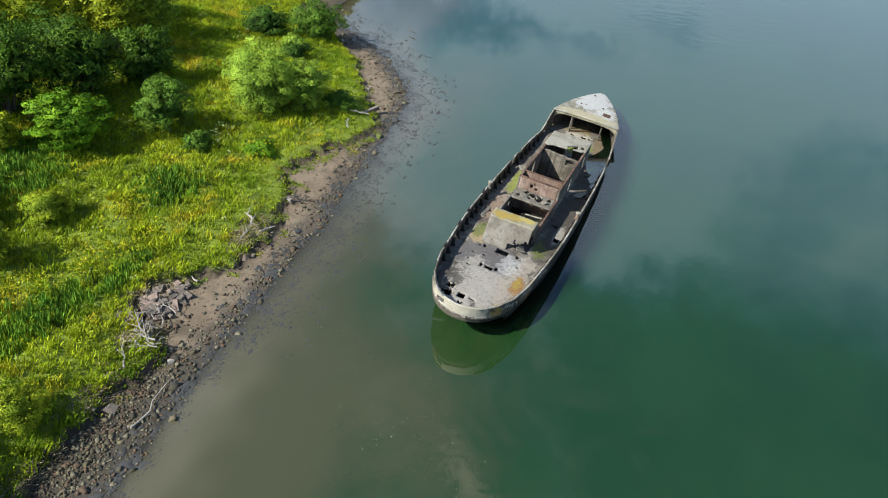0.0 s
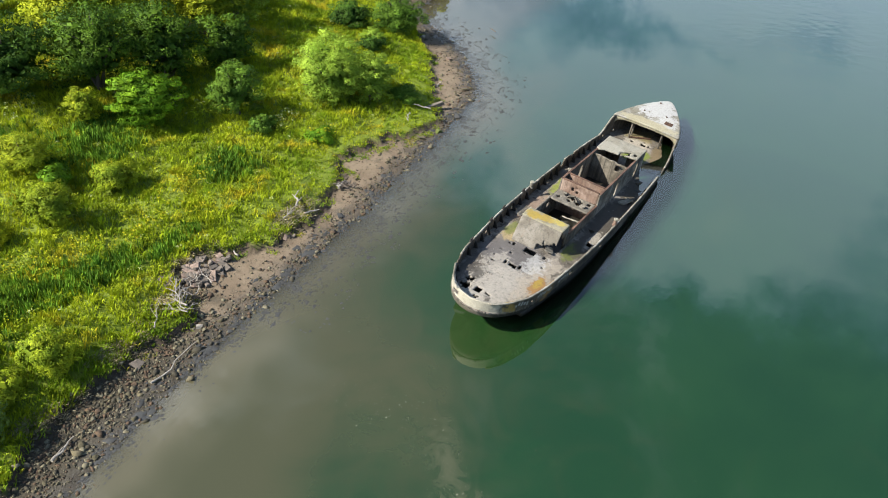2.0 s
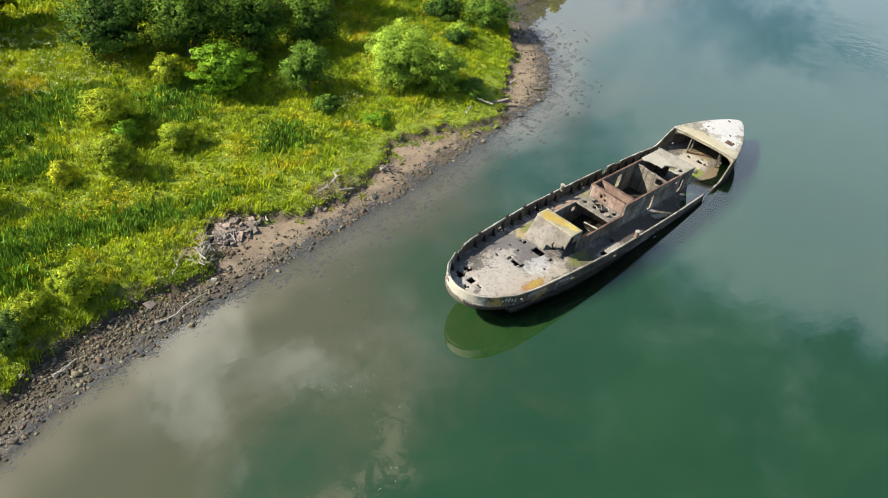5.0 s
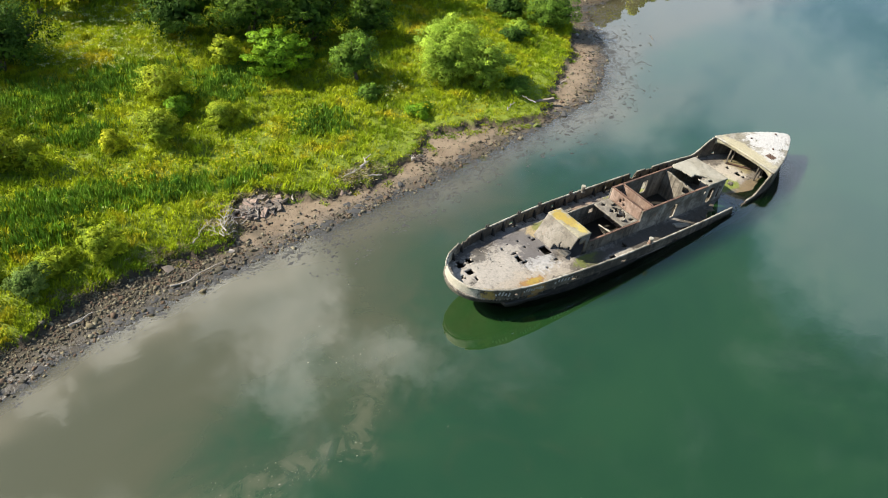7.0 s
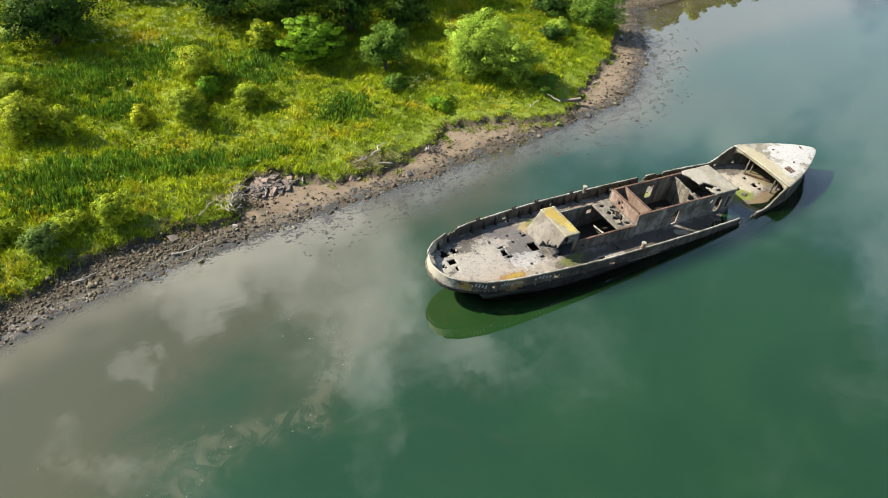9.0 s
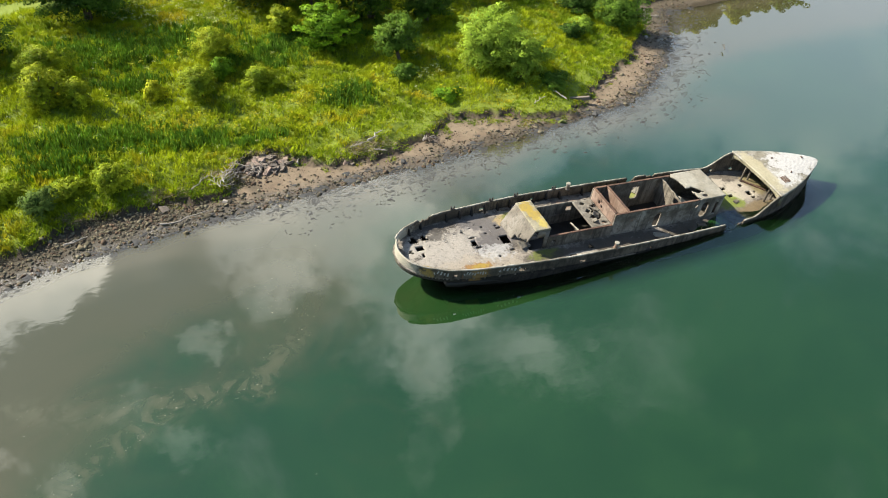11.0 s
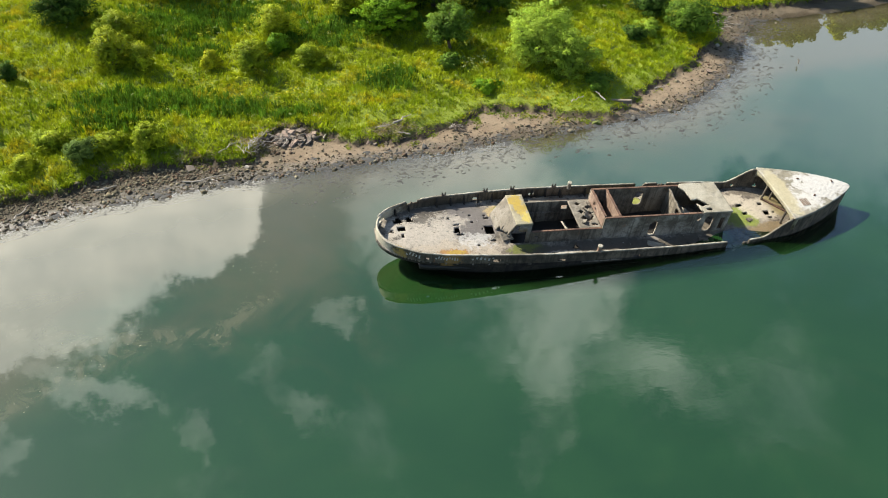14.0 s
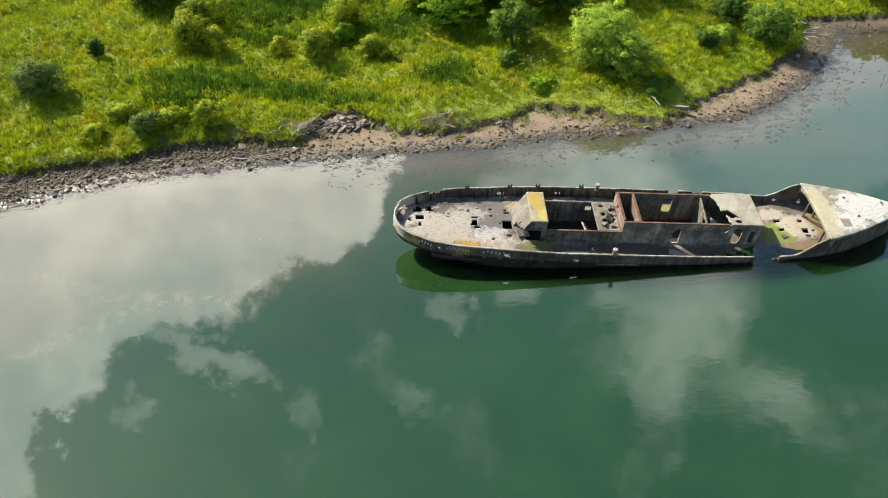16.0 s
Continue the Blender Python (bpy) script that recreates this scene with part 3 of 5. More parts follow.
attach(me, "shallow", np.maximum(hull_shade, 0.8 * np.exp(np.minimum(dw, 0) / (0.6 + 1.0 * smooth(gx, -27, -15)))))
water = thing("water", "calm green river water, brown with silt near the shore", "water", kind="structure", data=me)


# ---- the wreck ----
LIST, TRIM = 7.5, 4.3
SHIP = pose(0, 0, 0, 0, TRIM, 0) @ pose(0, 0, 0, LIST, 0, 0) @ pose(0, 0, 0, 0, 0, 0.5) @ pose(0, 0.29, 0)
ship = thing("shipwreck", "derelict grey concrete ship hulk, listing in shallow water", "shipwreck", m=SHIP)
HALF_X = (-15.95, -15.85, -15.5, -14.7, -13.1, -11.0, -7.5, -5.5, -3.5, 0.0, 6.0, 11.0, 13.0, 16.0, 17.5, 19.0, 20.5, 21.6, 22.3)
HALF_Y = (0.0, 0.7, 1.4, 2.1, 2.85, 3.25, 3.55, 3.68, 3.77, 3.8, 3.77, 3.62, 3.47, 3.12, 2.66, 2.05, 1.28, 0.62, 0.05)
EDGE = 0.88


def half(x):
    return np.interp(x, HALF_X, HALF_Y)


def sheer(x):
    return 1.68 + 0.08 * smooth(-np.asarray(x), 12, 16) + 1.55 * smooth(np.asarray(x), 13.2, 15.9) + 0.42 * smooth(np.asarray(x), 15.9, 22.3) ** 0.7


def outline(n):
    """The hull's plan from the stem along starboard, round the stern, and along port, at even steps."""
    px = np.concatenate([np.array(HALF_X)[::-1], np.array(HALF_X)[1:]])
    py = np.concatenate([-np.array(HALF_Y)[::-1], np.array(HALF_Y)[1:]])
    s = np.r_[0, np.cumsum(np.hypot(np.diff(px), np.diff(py)))]
    u = np.linspace(0, s[-1], 2400)
    qx, qy = np.interp(u, s, px), np.interp(u, s, py)
    ker = np.ones(61) / 61
    qx[40:-40], qy[40:-40] = np.convolve(np.pad(qx, 30, "edge"), ker, "valid")[40:-40], np.convolve(np.pad(qy, 30, "edge"), ker, "valid")[40:-40]
    pick = np.linspace(0, 2399, n)
    return np.interp(pick, np.arange(2400), qx), np.interp(pick, np.arange(2400), qy)


def inward(x, y):
    """Unit way in plan from the shell towards the inside."""
    tx, ty = np.gradient(x), np.gradient(y)
    size = np.hypot(tx, ty) + 1e-9
    return ty / size, -tx / size


# shell below the deck edge
px, py = outline(420)
rows = []
for z, stern_in, mid_in, bow_in in ((EDGE, 0, 0, 0), (0.64, 0.0, 0.0, 0.01), (0.56, 0.03, 0.012, 0.015), (0.42, 0.13, 0.02, 0.02), (0.1, 0.22, 0.03, 0.05), (-0.5, 0.30, 0.06, 0.09), (-1.1, 0.38, 0.12, 0.14), (-2.0, 0.55, 0.3, 0.3), (-2.9, 0.92, 0.75, 0.75)):
    ws, wb = smooth(-px, 6.5, 15.0), smooth(px, 14, 21)
    g = ws * stern_in + wb * bow_in + (1 - ws - wb) * mid_in
    cx = np.where(px < -9.0, -9.0, np.where(px > 17, 17 + (px - 17) * 0.2, px))
    rows.append(np.stack([px + (cx - px) * g, py * (1 - g), np.full_like(px, z) + 0.012 * wave(px * 3, py * 3 + z, 1.1, 41)], -1))
rows = np.stack(rows)
nr, nc = rows.shape[:2]
ids = np.arange(nr * nc).reshape(nr, nc)
loops = np.stack([ids[:-1, :-1], ids[:-1, 1:], ids[1:, 1:], ids[1:, :-1]], -1).reshape(-1)
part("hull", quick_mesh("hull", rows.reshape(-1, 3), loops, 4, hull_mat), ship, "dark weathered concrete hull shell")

# bulwark with freeing ports, broken at the low side
NU, NV = 720, 12
px, py = outline(NU + 1)
ix, iy = inward(px, py)
top = sheer(px) + 0.02 * wave(px * 2, py, 1.0, 51) + 0.012 * wave(px * 7, py, 1.0, 52)
v = np.linspace(0, 1, NV + 1)
zz = EDGE + (top[:, None] - EDGE) * v[None, :]
outer = np.stack([px[:, None] + 0 * zz, py[:, None] + 0 * zz, zz], -1)
inner = np.stack([(px + 0.13 * ix)[:, None] + 0 * zz, (py + 0.13 * iy)[:, None] + 0 * zz, zz], -1)
mx, my, mz = (0.5 * (px[1:] + px[:-1])[:, None] + 0 * v[None, 1:]), (0.5 * (py[1:] + py[:-1])[:, None] + 0 * v[None, 1:]), 0.25 * (zz[1:, 1:] + zz[:-1, 1:] + zz[1:, :-1] + zz[:-1, :-1])
keep = np.ones((NU, NV), bool)
for x, z, side in ((-7.6, 1.15, 1), (-3.05, 1.17, 1), (2.8, 1.17, 1), (-7.6, 1.15, -1), (-2.75, 1.05, -1), (3.1, 1.03, -1)):
    keep &= ~((abs(mx - x) < 0.26) & (abs(mz - z) < 0.13) & (my * side > 0))
keep &= ~((abs(mx + 12.6) < 0.13) & (my < 0) & (abs(mz - 1.2) < 0.11))
ragged = 0.18 * wave(mx * 4, mz * 3, 1.0, 55)
keep &= ~((my < 0) & (mx > 10.45 + 0.3 * ragged) & (mx < 11.75 + ragged) & (mz > 0.98 + 0.5 * ragged))
keep &= ~((my < 0) & (mx > 11.6) & (mx < 12.35) & (mz > 1.35 + ragged))
keep &= ~((my > 0) & (mx > 5.75 + ragged) & (mx < 6.55 + ragged) & (mz > 1.15 + ragged))
keep &= ~((my > 0) & (mx > 7.7) & (mx < 8.4) & (mz > 1.58 + ragged))
keep &= ~((my > 0) & (mx > -13.2) & (mx < -12.2) & (mz > 1.5 + ragged))
keep &= ~((abs(mx + 15.35) < 0.25) & (my > 0) & (abs(mz - 1.25 + 0.4 * (mx + 15.35)) < 0.17))
for x, z in ((14.2, 1.52), (16.1, 1.62)):
    keep &= ~((my > 0) & (np.hypot(mx - x, mz - z) < 0.15))
part("bulwark", solid_grid("bulwark", keep, outer, inner, bulwark_mat), ship, "weathered concrete bulwark with square freeing ports")

rail_mat = concrete("chipped rail concrete", (0.43, 0.40, 0.33), (0.15, 0.13, 0.092), rust=0.3, grime=0.45)
# capping along the rail, in lengths between the breaks
for lo, hi, side in ((-15.6, 10.4, -1), (12.4, 15.6, -1), (-12.1, 5.7, 1), (6.6, 7.6, 1), (8.5, 15.6, 1), (-15.6, -13.3, 1)):
    s = np.linspace(lo, hi, max(8, int((hi - lo) * 5)))
    b = half(s) * side
    dx, dy = np.gradient(s), np.gradient(b)
    size = np.hypot(dx, dy)
    nx, ny = -dy / size * side, dx / size * side
    zt = sheer(s) + 0.035 + 0.015 * wave(s * 6, s, 1.0, 57)
    wide_out, wide_in = 0.025, 0.11 + 0.035 * wave(s * 9, s, 1.0, 58)
    up = np.stack([np.stack([s + nx * wide_out, b + ny * wide_out, zt], -1), np.stack([s - nx * wide_in, b - ny * wide_in, zt], -1)], 1)
    dn = up - np.array([0, 0, 0.075])
    if side > 0:
        up, dn = up[:, ::-1], dn[:, ::-1]
    part("capping", solid_grid("capping", np.ones((len(s) - 1, 1), bool), up, dn, rail_mat), ship, "pale chipped rail capping")

# stanchions inside the bulwark
bm = bmesh.new()
for y in (-0.055, 0.055):
    for p in ((0, 0), (0.34, 0), (0.12, 0.62), (0, 0.74)):
        bm.verts.new((p[0], y, p[1]))
corner = list(bm.verts)
bm.faces.new(corner[:4]), bm.faces.new(corner[4:])
for k in range(4):
    bm.faces.new((corner[(k + 1) % 4], corner[k], corner[4 + k], corner[4 + (k + 1) % 4]))
bmesh.ops.recalc_face_normals(bm, faces=bm.faces[:])
stanchion = bpy.data.meshes.new("stanchion")
bm.to_mesh(stanchion)
bm.free()
stanchion.materials.append(hull_mat)
rng = random.Random(4)
for side in (-1, 1):
    for x in np.arange(-14.2, 13.5, 1.12):
        x = float(x) + rng.uniform(-0.06, 0.06)
        if side < 0 and 10.2 < x < 13 or side > 0 and 5.5 < x < 6.8 or rng.random() < 0.08:
            continue
        y = float(half(x)) * side
        slope = math.degrees(math.atan2(float(half(x + 0.2) - half(x - 0.2)) * side, 0.4))
        turn = slope + (90 if side < 0 else -90)
        part("stanchion", stanchion, ship, m=pose(x, y, EDGE + 0.02, 0, 0, turn) @ pose(0.125, 0, 0) @ Matrix.Diagonal((1, 1, rng.uniform(0.8, 1.0), 1)))


def deck_height(x, y):
    return 1.08 + 0.42 * smooth(x, 11.6, 15.2) - 0.017 * y * y + 0.012 * wave(x, y, 1.4, 61)


# deck, with its hatches and rotted holes
CELL = 0.1
xs, ys = np.arange(-15.9, 21.01, CELL), np.arange(-3.8, 3.81, CELL)
gx, gy = np.meshgrid(xs, ys, indexing="ij")
cx, cy = 0.25 * (gx[1:, 1:] + gx[:-1, 1:] + gx[1:, :-1] + gx[:-1, :-1]), 0.25 * (gy[1:, 1:] + gy[:-1, 1:] + gy[1:, :-1] + gy[:-1, :-1])
keep = abs(cy) < half(cx) - 0.04
HOLES = ((-13.95, 0.45, 0.3, 0.22), (-13.9, -0.25, 0.12, 0.2), (-7.35, -0.15, 0.35, 0.42), (-9.75, 0.6, 0.25, 0.12), (-9.8, 0.05, 0.22, 0.3), (-9.65, -0.5, 0.25, 0.07), (-10.2, 1.4, 0.13, 0.12), (-9.5, 1.65, 0.12, 0.06), (-8.5, 1.6, 0.12, 0.12),
         (-7.4, 1.5, 0.12, 0.1), (-7.35, 1.18, 0.2, 0.12), (-8.55, 0.8, 0.1, 0.12), (-7.85, 0.0, 0.06, 0.06), (-7.35, -1.3, 0.2, 0.14), (-8.5, -1.7, 0.08, 0.1), (13.75, 0.85, 0.24, 0.17), (13.8, -0.12, 0.24, 0.17), (15.5, 0.78, 0.22, 0.17), (15.55, -0.33, 0.26, 0.24),
         (15.6, -0.9, 0.24, 0.14), (16.2, -0.25, 0.14, 0.1), (-3.0, -3.0, 0.3, 0.16))
for x, y, rx, ry in HOLES:
    keep &= ~((abs(cx - x) < rx) & (abs(cy - y) < ry))
for x, y, r in ((-14.05, 1.35, 0.36), (-13.2, 1.5, 0.3), (-9.85, -0.1, 0.24), (5.4, -2.9, 0.34), (-1.2, -2.4, 0.2), (-2.2, 2.7, 0.22), (-14.7, 0.2, 0.2)):
    keep &= np.hypot(cx - x, cy - y) + 0.12 * wave(cx * 3, cy * 3, 1.0, 63) > r
inside = abs(cy) < 1.6
keep &= ~(inside & (cx > -4.7) & (cx < 7.35))
keep &= ~((abs(cy + 1.1) < 0.55) & (cx > -6.1) & (cx < -4.7))
zt = deck_height(gx, gy)
up = np.stack([gx, gy, zt], -1)
part("deck", solid_grid("deck", keep, up, up - np.array([0, 0, 0.14]), deck_mat), ship, "pale concrete deck, stained, mossy and rotted through in holes")


def wall(name, a, b, lo, hi, thick, material, openings=(), label="", ragged_top=0.0, seed=1, cell=0.1):
    """An upright wall between two places in plan; openings are (along, height, half width, half height, how round)."""
    a, b = np.array(a, float), np.array(b, float)
    length = np.hypot(*(b - a))
    nu, nv = max(2, int(length / cell)), max(2, int((hi - lo) / cell))
    u, v = np.meshgrid(np.linspace(0, length, nu + 1), np.linspace(lo, hi, nv + 1), indexing="ij")
    along = (b - a) / length
    side = np.array([-along[1], along[0]]) * thick / 2
    wob = 0.012 * wave(u, v, 1.0, seed)
    pts = np.stack([a[0] + along[0] * u, a[1] + along[1] * u, v + ragged_top * wave(u * 2, v * 0, 1.0, seed + 3) * (v - lo) / (hi - lo)], -1)
    one, two = pts.copy(), pts.copy()
    one[..., 0] += side[0] * (1 + wob)
    one[..., 1] += side[1] * (1 + wob)
    two[..., 0] -= side[0]
    two[..., 1] -= side[1]
    cu, cv = 0.25 * (u[1:, 1:] + u[:-1, 1:] + u[1:, :-1] + u[:-1, :-1]), 0.25 * (v[1:, 1:] + v[:-1, 1:] + v[1:, :-1] + v[:-1, :-1])
    keep = np.ones(cu.shape, bool)
    for s, h, rs, rh, power in openings:
        keep &= (abs(cu - s) / rs) ** power + (abs(cv - h) / rh) ** power > 1
    return part(name, solid_grid(name, keep, one, two, material), ship, label)


# engine casing and deckhouse walls
W = 1.66
wall("casing_wall", (-4.75, -W), (0.86, -W), 0.7, 2.03, 0.12, wall_mat, ((0.55, 1.55, 0.16, 0.12, 4),), "low weathered casing wall", 0.02, 3)
wall("casing_wall", (0.86, W), (-4.75, W), -0.6, 2.03, 0.12, wall_mat, ((1.85, 1.42, 0.28, 0.2, 2.5),), "low weathered casing wall", 0.02, 5)
wall("deckhouse_wall", (0.86, -W), (11.2, -W), 0.7, 3.0, 0.13, wall_white, ((4.15, 1.75, 0.3, 0.68, 6), (7.75, 2.45, 0.17, 0.17, 2), (8.65, 1.95, 0.36, 0.7, 5), (9.85, 1.9, 0.22, 0.62, 5)), "flaking whitewashed deckhouse wall with door openings", 0.012, 7)
wall("deckhouse_wall", (11.2, W), (0.86, W), -0.6, 3.0, 0.13, wall_mat, ((6.15, 1.95, 0.35, 0.62, 6),), "stained deckhouse wall with a window opening", 0.012, 9)
wall("bulkhead", (0.92, W - 0.07), (0.92, -W + 0.07), -0.8, 3.06, 0.11, rusty_mat, ((1.05, 2.5, 0.12, 0.14, 3), (1.45, 2.35, 0.1, 0.12, 2), (1.3, 2.75, 0.12, 0.06, 3)), "rust-stained reddish bulkhead", 0.01, 11)
wall("bulkhead", (2.12, W - 0.07), (2.12, -W + 0.07), -0.8, 3.02, 0.11, rusty_mat, (), "rust-stained reddish bulkhead", 0.01, 13)
wall("bulkhead", (7.4, W - 0.07), (7.1, -W + 0.07), -0.8, 2.96, 0.12, wall_mat, ((2.5, 2.5, 0.35, 0.3, 3),), "pale cracked bulkhead", 0.05, 15)
wall("bulkhead", (11.1, W - 0.07), (11.1, -W + 0.07), 0.75, 2.93, 0.12, wall_mat, ((1.6, 1.7, 0.4, 0.8, 5),), "deckhouse front wall with a doorway", 0.01, 17)


# rust-stained edges along the tops of the walls
edge_mat = concrete("rust-streaked edge", (0.22, 0.125, 0.078), (0.085, 0.045, 0.028), rust=0.4, grime=0.5)
for k, (ax, ay, bx, by, z) in enumerate(((0.9, -W, 8.7, -W, 3.03), (8.1, W, 0.9, W, 3.03), (0.92, W - 0.1, 0.92, -W + 0.1, 3.085), (2.12, W - 0.1, 2.12, -W + 0.1, 3.045), (-4.6, -W, 0.8, -W, 2.055))):
    length = math.hypot(bx - ax, by - ay)
    part("coping", block("coping", (length, 0.165, 0.075), edge_mat, 0.012, 0.012, 700 + k, 4), ship, "rust-streaked edge of a wall top", m=pose(0.5 * (ax + bx), 0.5 * (ay + by), z, 0, 0, math.degrees(math.atan2(by - ay, bx - ax))))


def slab(name, x0, x1, y0, y1, z, thick, material, label, cut=None, sag=0.0, seed=1, cell=0.09, parent=None):
    xs, ys = np.linspace(x0, x1, int(abs(x1 - x0) / cell) + 1), np.linspace(y0, y1, int(abs(y1 - y0) / cell) + 1)
    gx, gy = np.meshgrid(xs, ys, indexing="ij")
    cx, cy = 0.25 * (gx[1:, 1:] + gx[:-1, 1:] + gx[1:, :-1] + gx[:-1, :-1]), 0.25 * (gy[1:, 1:] + gy[:-1, 1:] + gy[1:, :-1] + gy[:-1, :-1])
    keep = cut(cx, cy) if cut else np.ones(cx.shape, bool)
    up = np.stack([gx, gy, z + 0.012 * wave(gx, gy, 0.9, seed) + sag * gx * 0], -1)
    return part(name, solid_grid(name, keep, up, up - np.array([0, 0, thick]), material), parent or ship, label)


def platform_cut(x, y):
    keep = np.ones(x.shape, bool)
    for hx, hy, rx, ry in ((-0.2, 1.2, 0.2, 0.16), (0.35, 0.1, 0.32, 0.2), (-0.15, 0.28, 0.2, 0.2), (0.1, -0.45, 0.42, 0.34), (0.45, -0.3, 0.22, 0.3), (0.45, 0.75, 0.12, 0.2)):
        keep &= abs(x - hx) / rx + abs(y - hy) / ry > 1.25
    return keep & (np.hypot((x - 0.45) / 1.3, y + 1.2) > 0.17)


slab("platform", -0.85, 0.86, -1.6, 1.6, 2.04, 0.13, slab_mat, "grey casing-top slab broken into holes", platform_cut, seed=71)
house_cut = lambda x, y: (x > 8.5 - 0.2 * y + 0.16 * wave(x, y, 1.1, 73)) & (abs(x - 9.0) * 0.9 + abs(y + 0.55 + 0.5 * (x - 9.0)) * 1.3 + 0.1 * wave(x, y, 0.8, 74) > 0.62) & (np.hypot(x - 9.5, (y + 1.35) * 1.4) > 0.25)
slab("deckhouse_roof", 7.5, 11.3, -1.74, 1.78, 3.11, 0.12, roof_mat, "pale deckhouse roof slab, broken away at one end", house_cut, seed=75, cell=0.06)

# the companionway: lichened top, sloping back, side pieces
hatch = part("companionway", None, ship, "small concrete companionway with a sloping back")
slab("top", -5.95, -4.68, -1.66, 1.66, 2.84, 0.12, lichen_mat, "top slab under yellow lichen", seed=77, parent=hatch)
n = 36
u, v = np.meshgrid(np.linspace(0, 1, 20), np.linspace(-1.62, 1.62, n), indexing="ij")
back = np.stack([-5.93 - 1.02 * u, v, 2.8 - 1.76 * u + 0.01 * wave(u * 3, v, 1.0, 79)], -1)
cu, cv = 0.5 * (u[1:, 1:] + u[:-1, 1:]), 0.5 * (v[1:, 1:] + v[1:, :-1])
keep = ~((cv < -0.62 + 0.1 * wave(cu * 5, cv, 1.0, 80)) & (cu > 0.62 + 0.25 * wave(cv * 3, cu, 1.0, 81))) & ~((cu > 0.75) & (abs(cv + 0.45) < 0.22))
part("back_slab", solid_grid("back_slab", keep, back, back + np.array([0.09, 0, -0.05]), slab_mat), hatch, "sloping grey back slab")
for y, x_from in ((1.62, -6.9), (-1.62, -5.65)):
    xs_ = np.linspace(x_from, -4.72, 20)
    roofline = np.minimum(2.72, 2.72 - (-5.9 - xs_) * 1.72)
    lo = np.where(y < 0, 0.85, 0.9) + 0 * xs_
    if y < 0:
        lo = np.where(xs_ < -5.05, 2.1, 0.85)
    face = np.stack([np.stack([xs_, y + 0 * xs_, np.maximum(roofline, lo + 0.02)], -1), np.stack([xs_, y + 0 * xs_, lo], -1)], 1)
    part("side_slab", solid_grid("side_slab", np.ones((len(xs_) - 1, 1), bool), face + np.array([0, 0.05, 0]), face - np.array([0, 0.05, 0]), slab_mat), hatch)
fallen = thing("concrete_slab", "small broken grey concrete slab tipped on the deck", "rubble", m=SHIP @ pose(-6.3, -1.15, 1.2, 14, 12, 20), data=block("concrete_slab", (0.95, 0.62, 0.11), slab_mat, 0.04, 0.02, 3, 2))

# forecastle: white roof, arched beam at its open end, raking props
xs = np.linspace(15.74, 22.22, 64)
side_v = np.linspace(-1, 1, 46)
gx, gv = np.meshgrid(xs, side_v, indexing="ij")
gy = gv * (half(gx) + 0.05)
up = np.stack([gx, gy, sheer(np.maximum(gx, 15.95)) + 0.07 + 0.10 * (1 - gv ** 2) * np.clip((22.3 - gx) / 4, 0, 1) + 0.012 * wave(gx * 2, gy * 2, 1.0, 83)], -1)
part("forecastle_roof", solid_grid("forecastle_roof", np.ones((63, 45), bool), up, up - np.array([0, 0, 0.16]), castle_mat), ship, "forecastle roof slab whitened by bird droppings")
yy = np.linspace(-3.16, 3.16, 60)
for_top = float(sheer(15.95)) - 0.085 + 0.10 * (1 - (yy / 3.16) ** 2)
drop = 0.20 + 0.75 * np.abs(yy / 3.16) ** 9 + 0.02 * wave(yy * 3, yy, 1.0, 85)
face = np.stack([np.stack([15.78 + 0 * yy, yy, for_top], -1), np.stack([15.78 + 0 * yy, yy, for_top - drop], -1)], 1)
part("arched_beam", solid_grid("arched_beam", np.ones((59, 1), bool), face, face + np.array([0.3, 0, -0.012]), beam_mat), ship, "lichened arched edge beam")
for x, y, lean in ((15.9, 1.3, 0.1), (16.7, 1.3, -0.1), (16.1, -1.6, 0.05), (16.9, -1.5, -0.1)):
    v, f = tube(((x, y, 1.35), (x + lean * 0.3, y, 2.2), (x + lean, y + 0.02, 3.35)), (0.085, 0.08, 0.085), 8)
    part("prop", mesh_of("prop", v, f, wall_mat), ship, "slim concrete prop")
thing("fallen_beam", "dark fallen timber beam on the fore deck", "beam", m=SHIP @ pose(16.6, 0.4, 1.57, 0, 0, -52), data=block("fallen_beam", (2.2, 0.14, 0.14), steel, 0.015, 0.015, 5, 2))

# old grating on the forecastle roof
grating = part("grating", None, ship, "small rusted grating")
for k in range(5):
    x = 17.15 + 0.13 * k
    part("bar", block("bar", (0.05, 0.75, 0.05), steel, 0.006, 0.008, k), grating, m=pose(x, -1.55, float(sheer(x)) + 0.19, 4, 0, 4))
for k, (x, y) in enumerate(((18.3, 1.2), (18.6, -0.9), (20.9, 0.5))):
    part("eye_plate", block("eye_plate", (0.22, 0.12, 0.1), steel, 0.01, 0.02, 20 + k), ship, "rusted eye plate", m=pose(x, y, float(sheer(x)) + 0.17, 0, 0, 40 * k))
# bollards
for y, material, label in ((-3.66, rusty_mat, "rusty bollard with a pale head"), (3.66, slab_mat, "pale concrete bollard")):
    bollard = part("bollard", None, ship, label)
    v, f = tube(((0, y, 1.6), (0, y, 1.75), (0, y, 2.05)), (0.2, 0.15, 0.15), 14)
    part("shank", mesh_of("shank", v, f, material), bollard)
    v, f = tube(((0, y, 2.05), (0, y, 2.09), (0, y, 2.17), (0, y, 2.19)), (0.16, 0.185, 0.185, 0.13), 14)
    part("head", mesh_of("head", v, f, roof_mat), bollard, "pale bollard head")

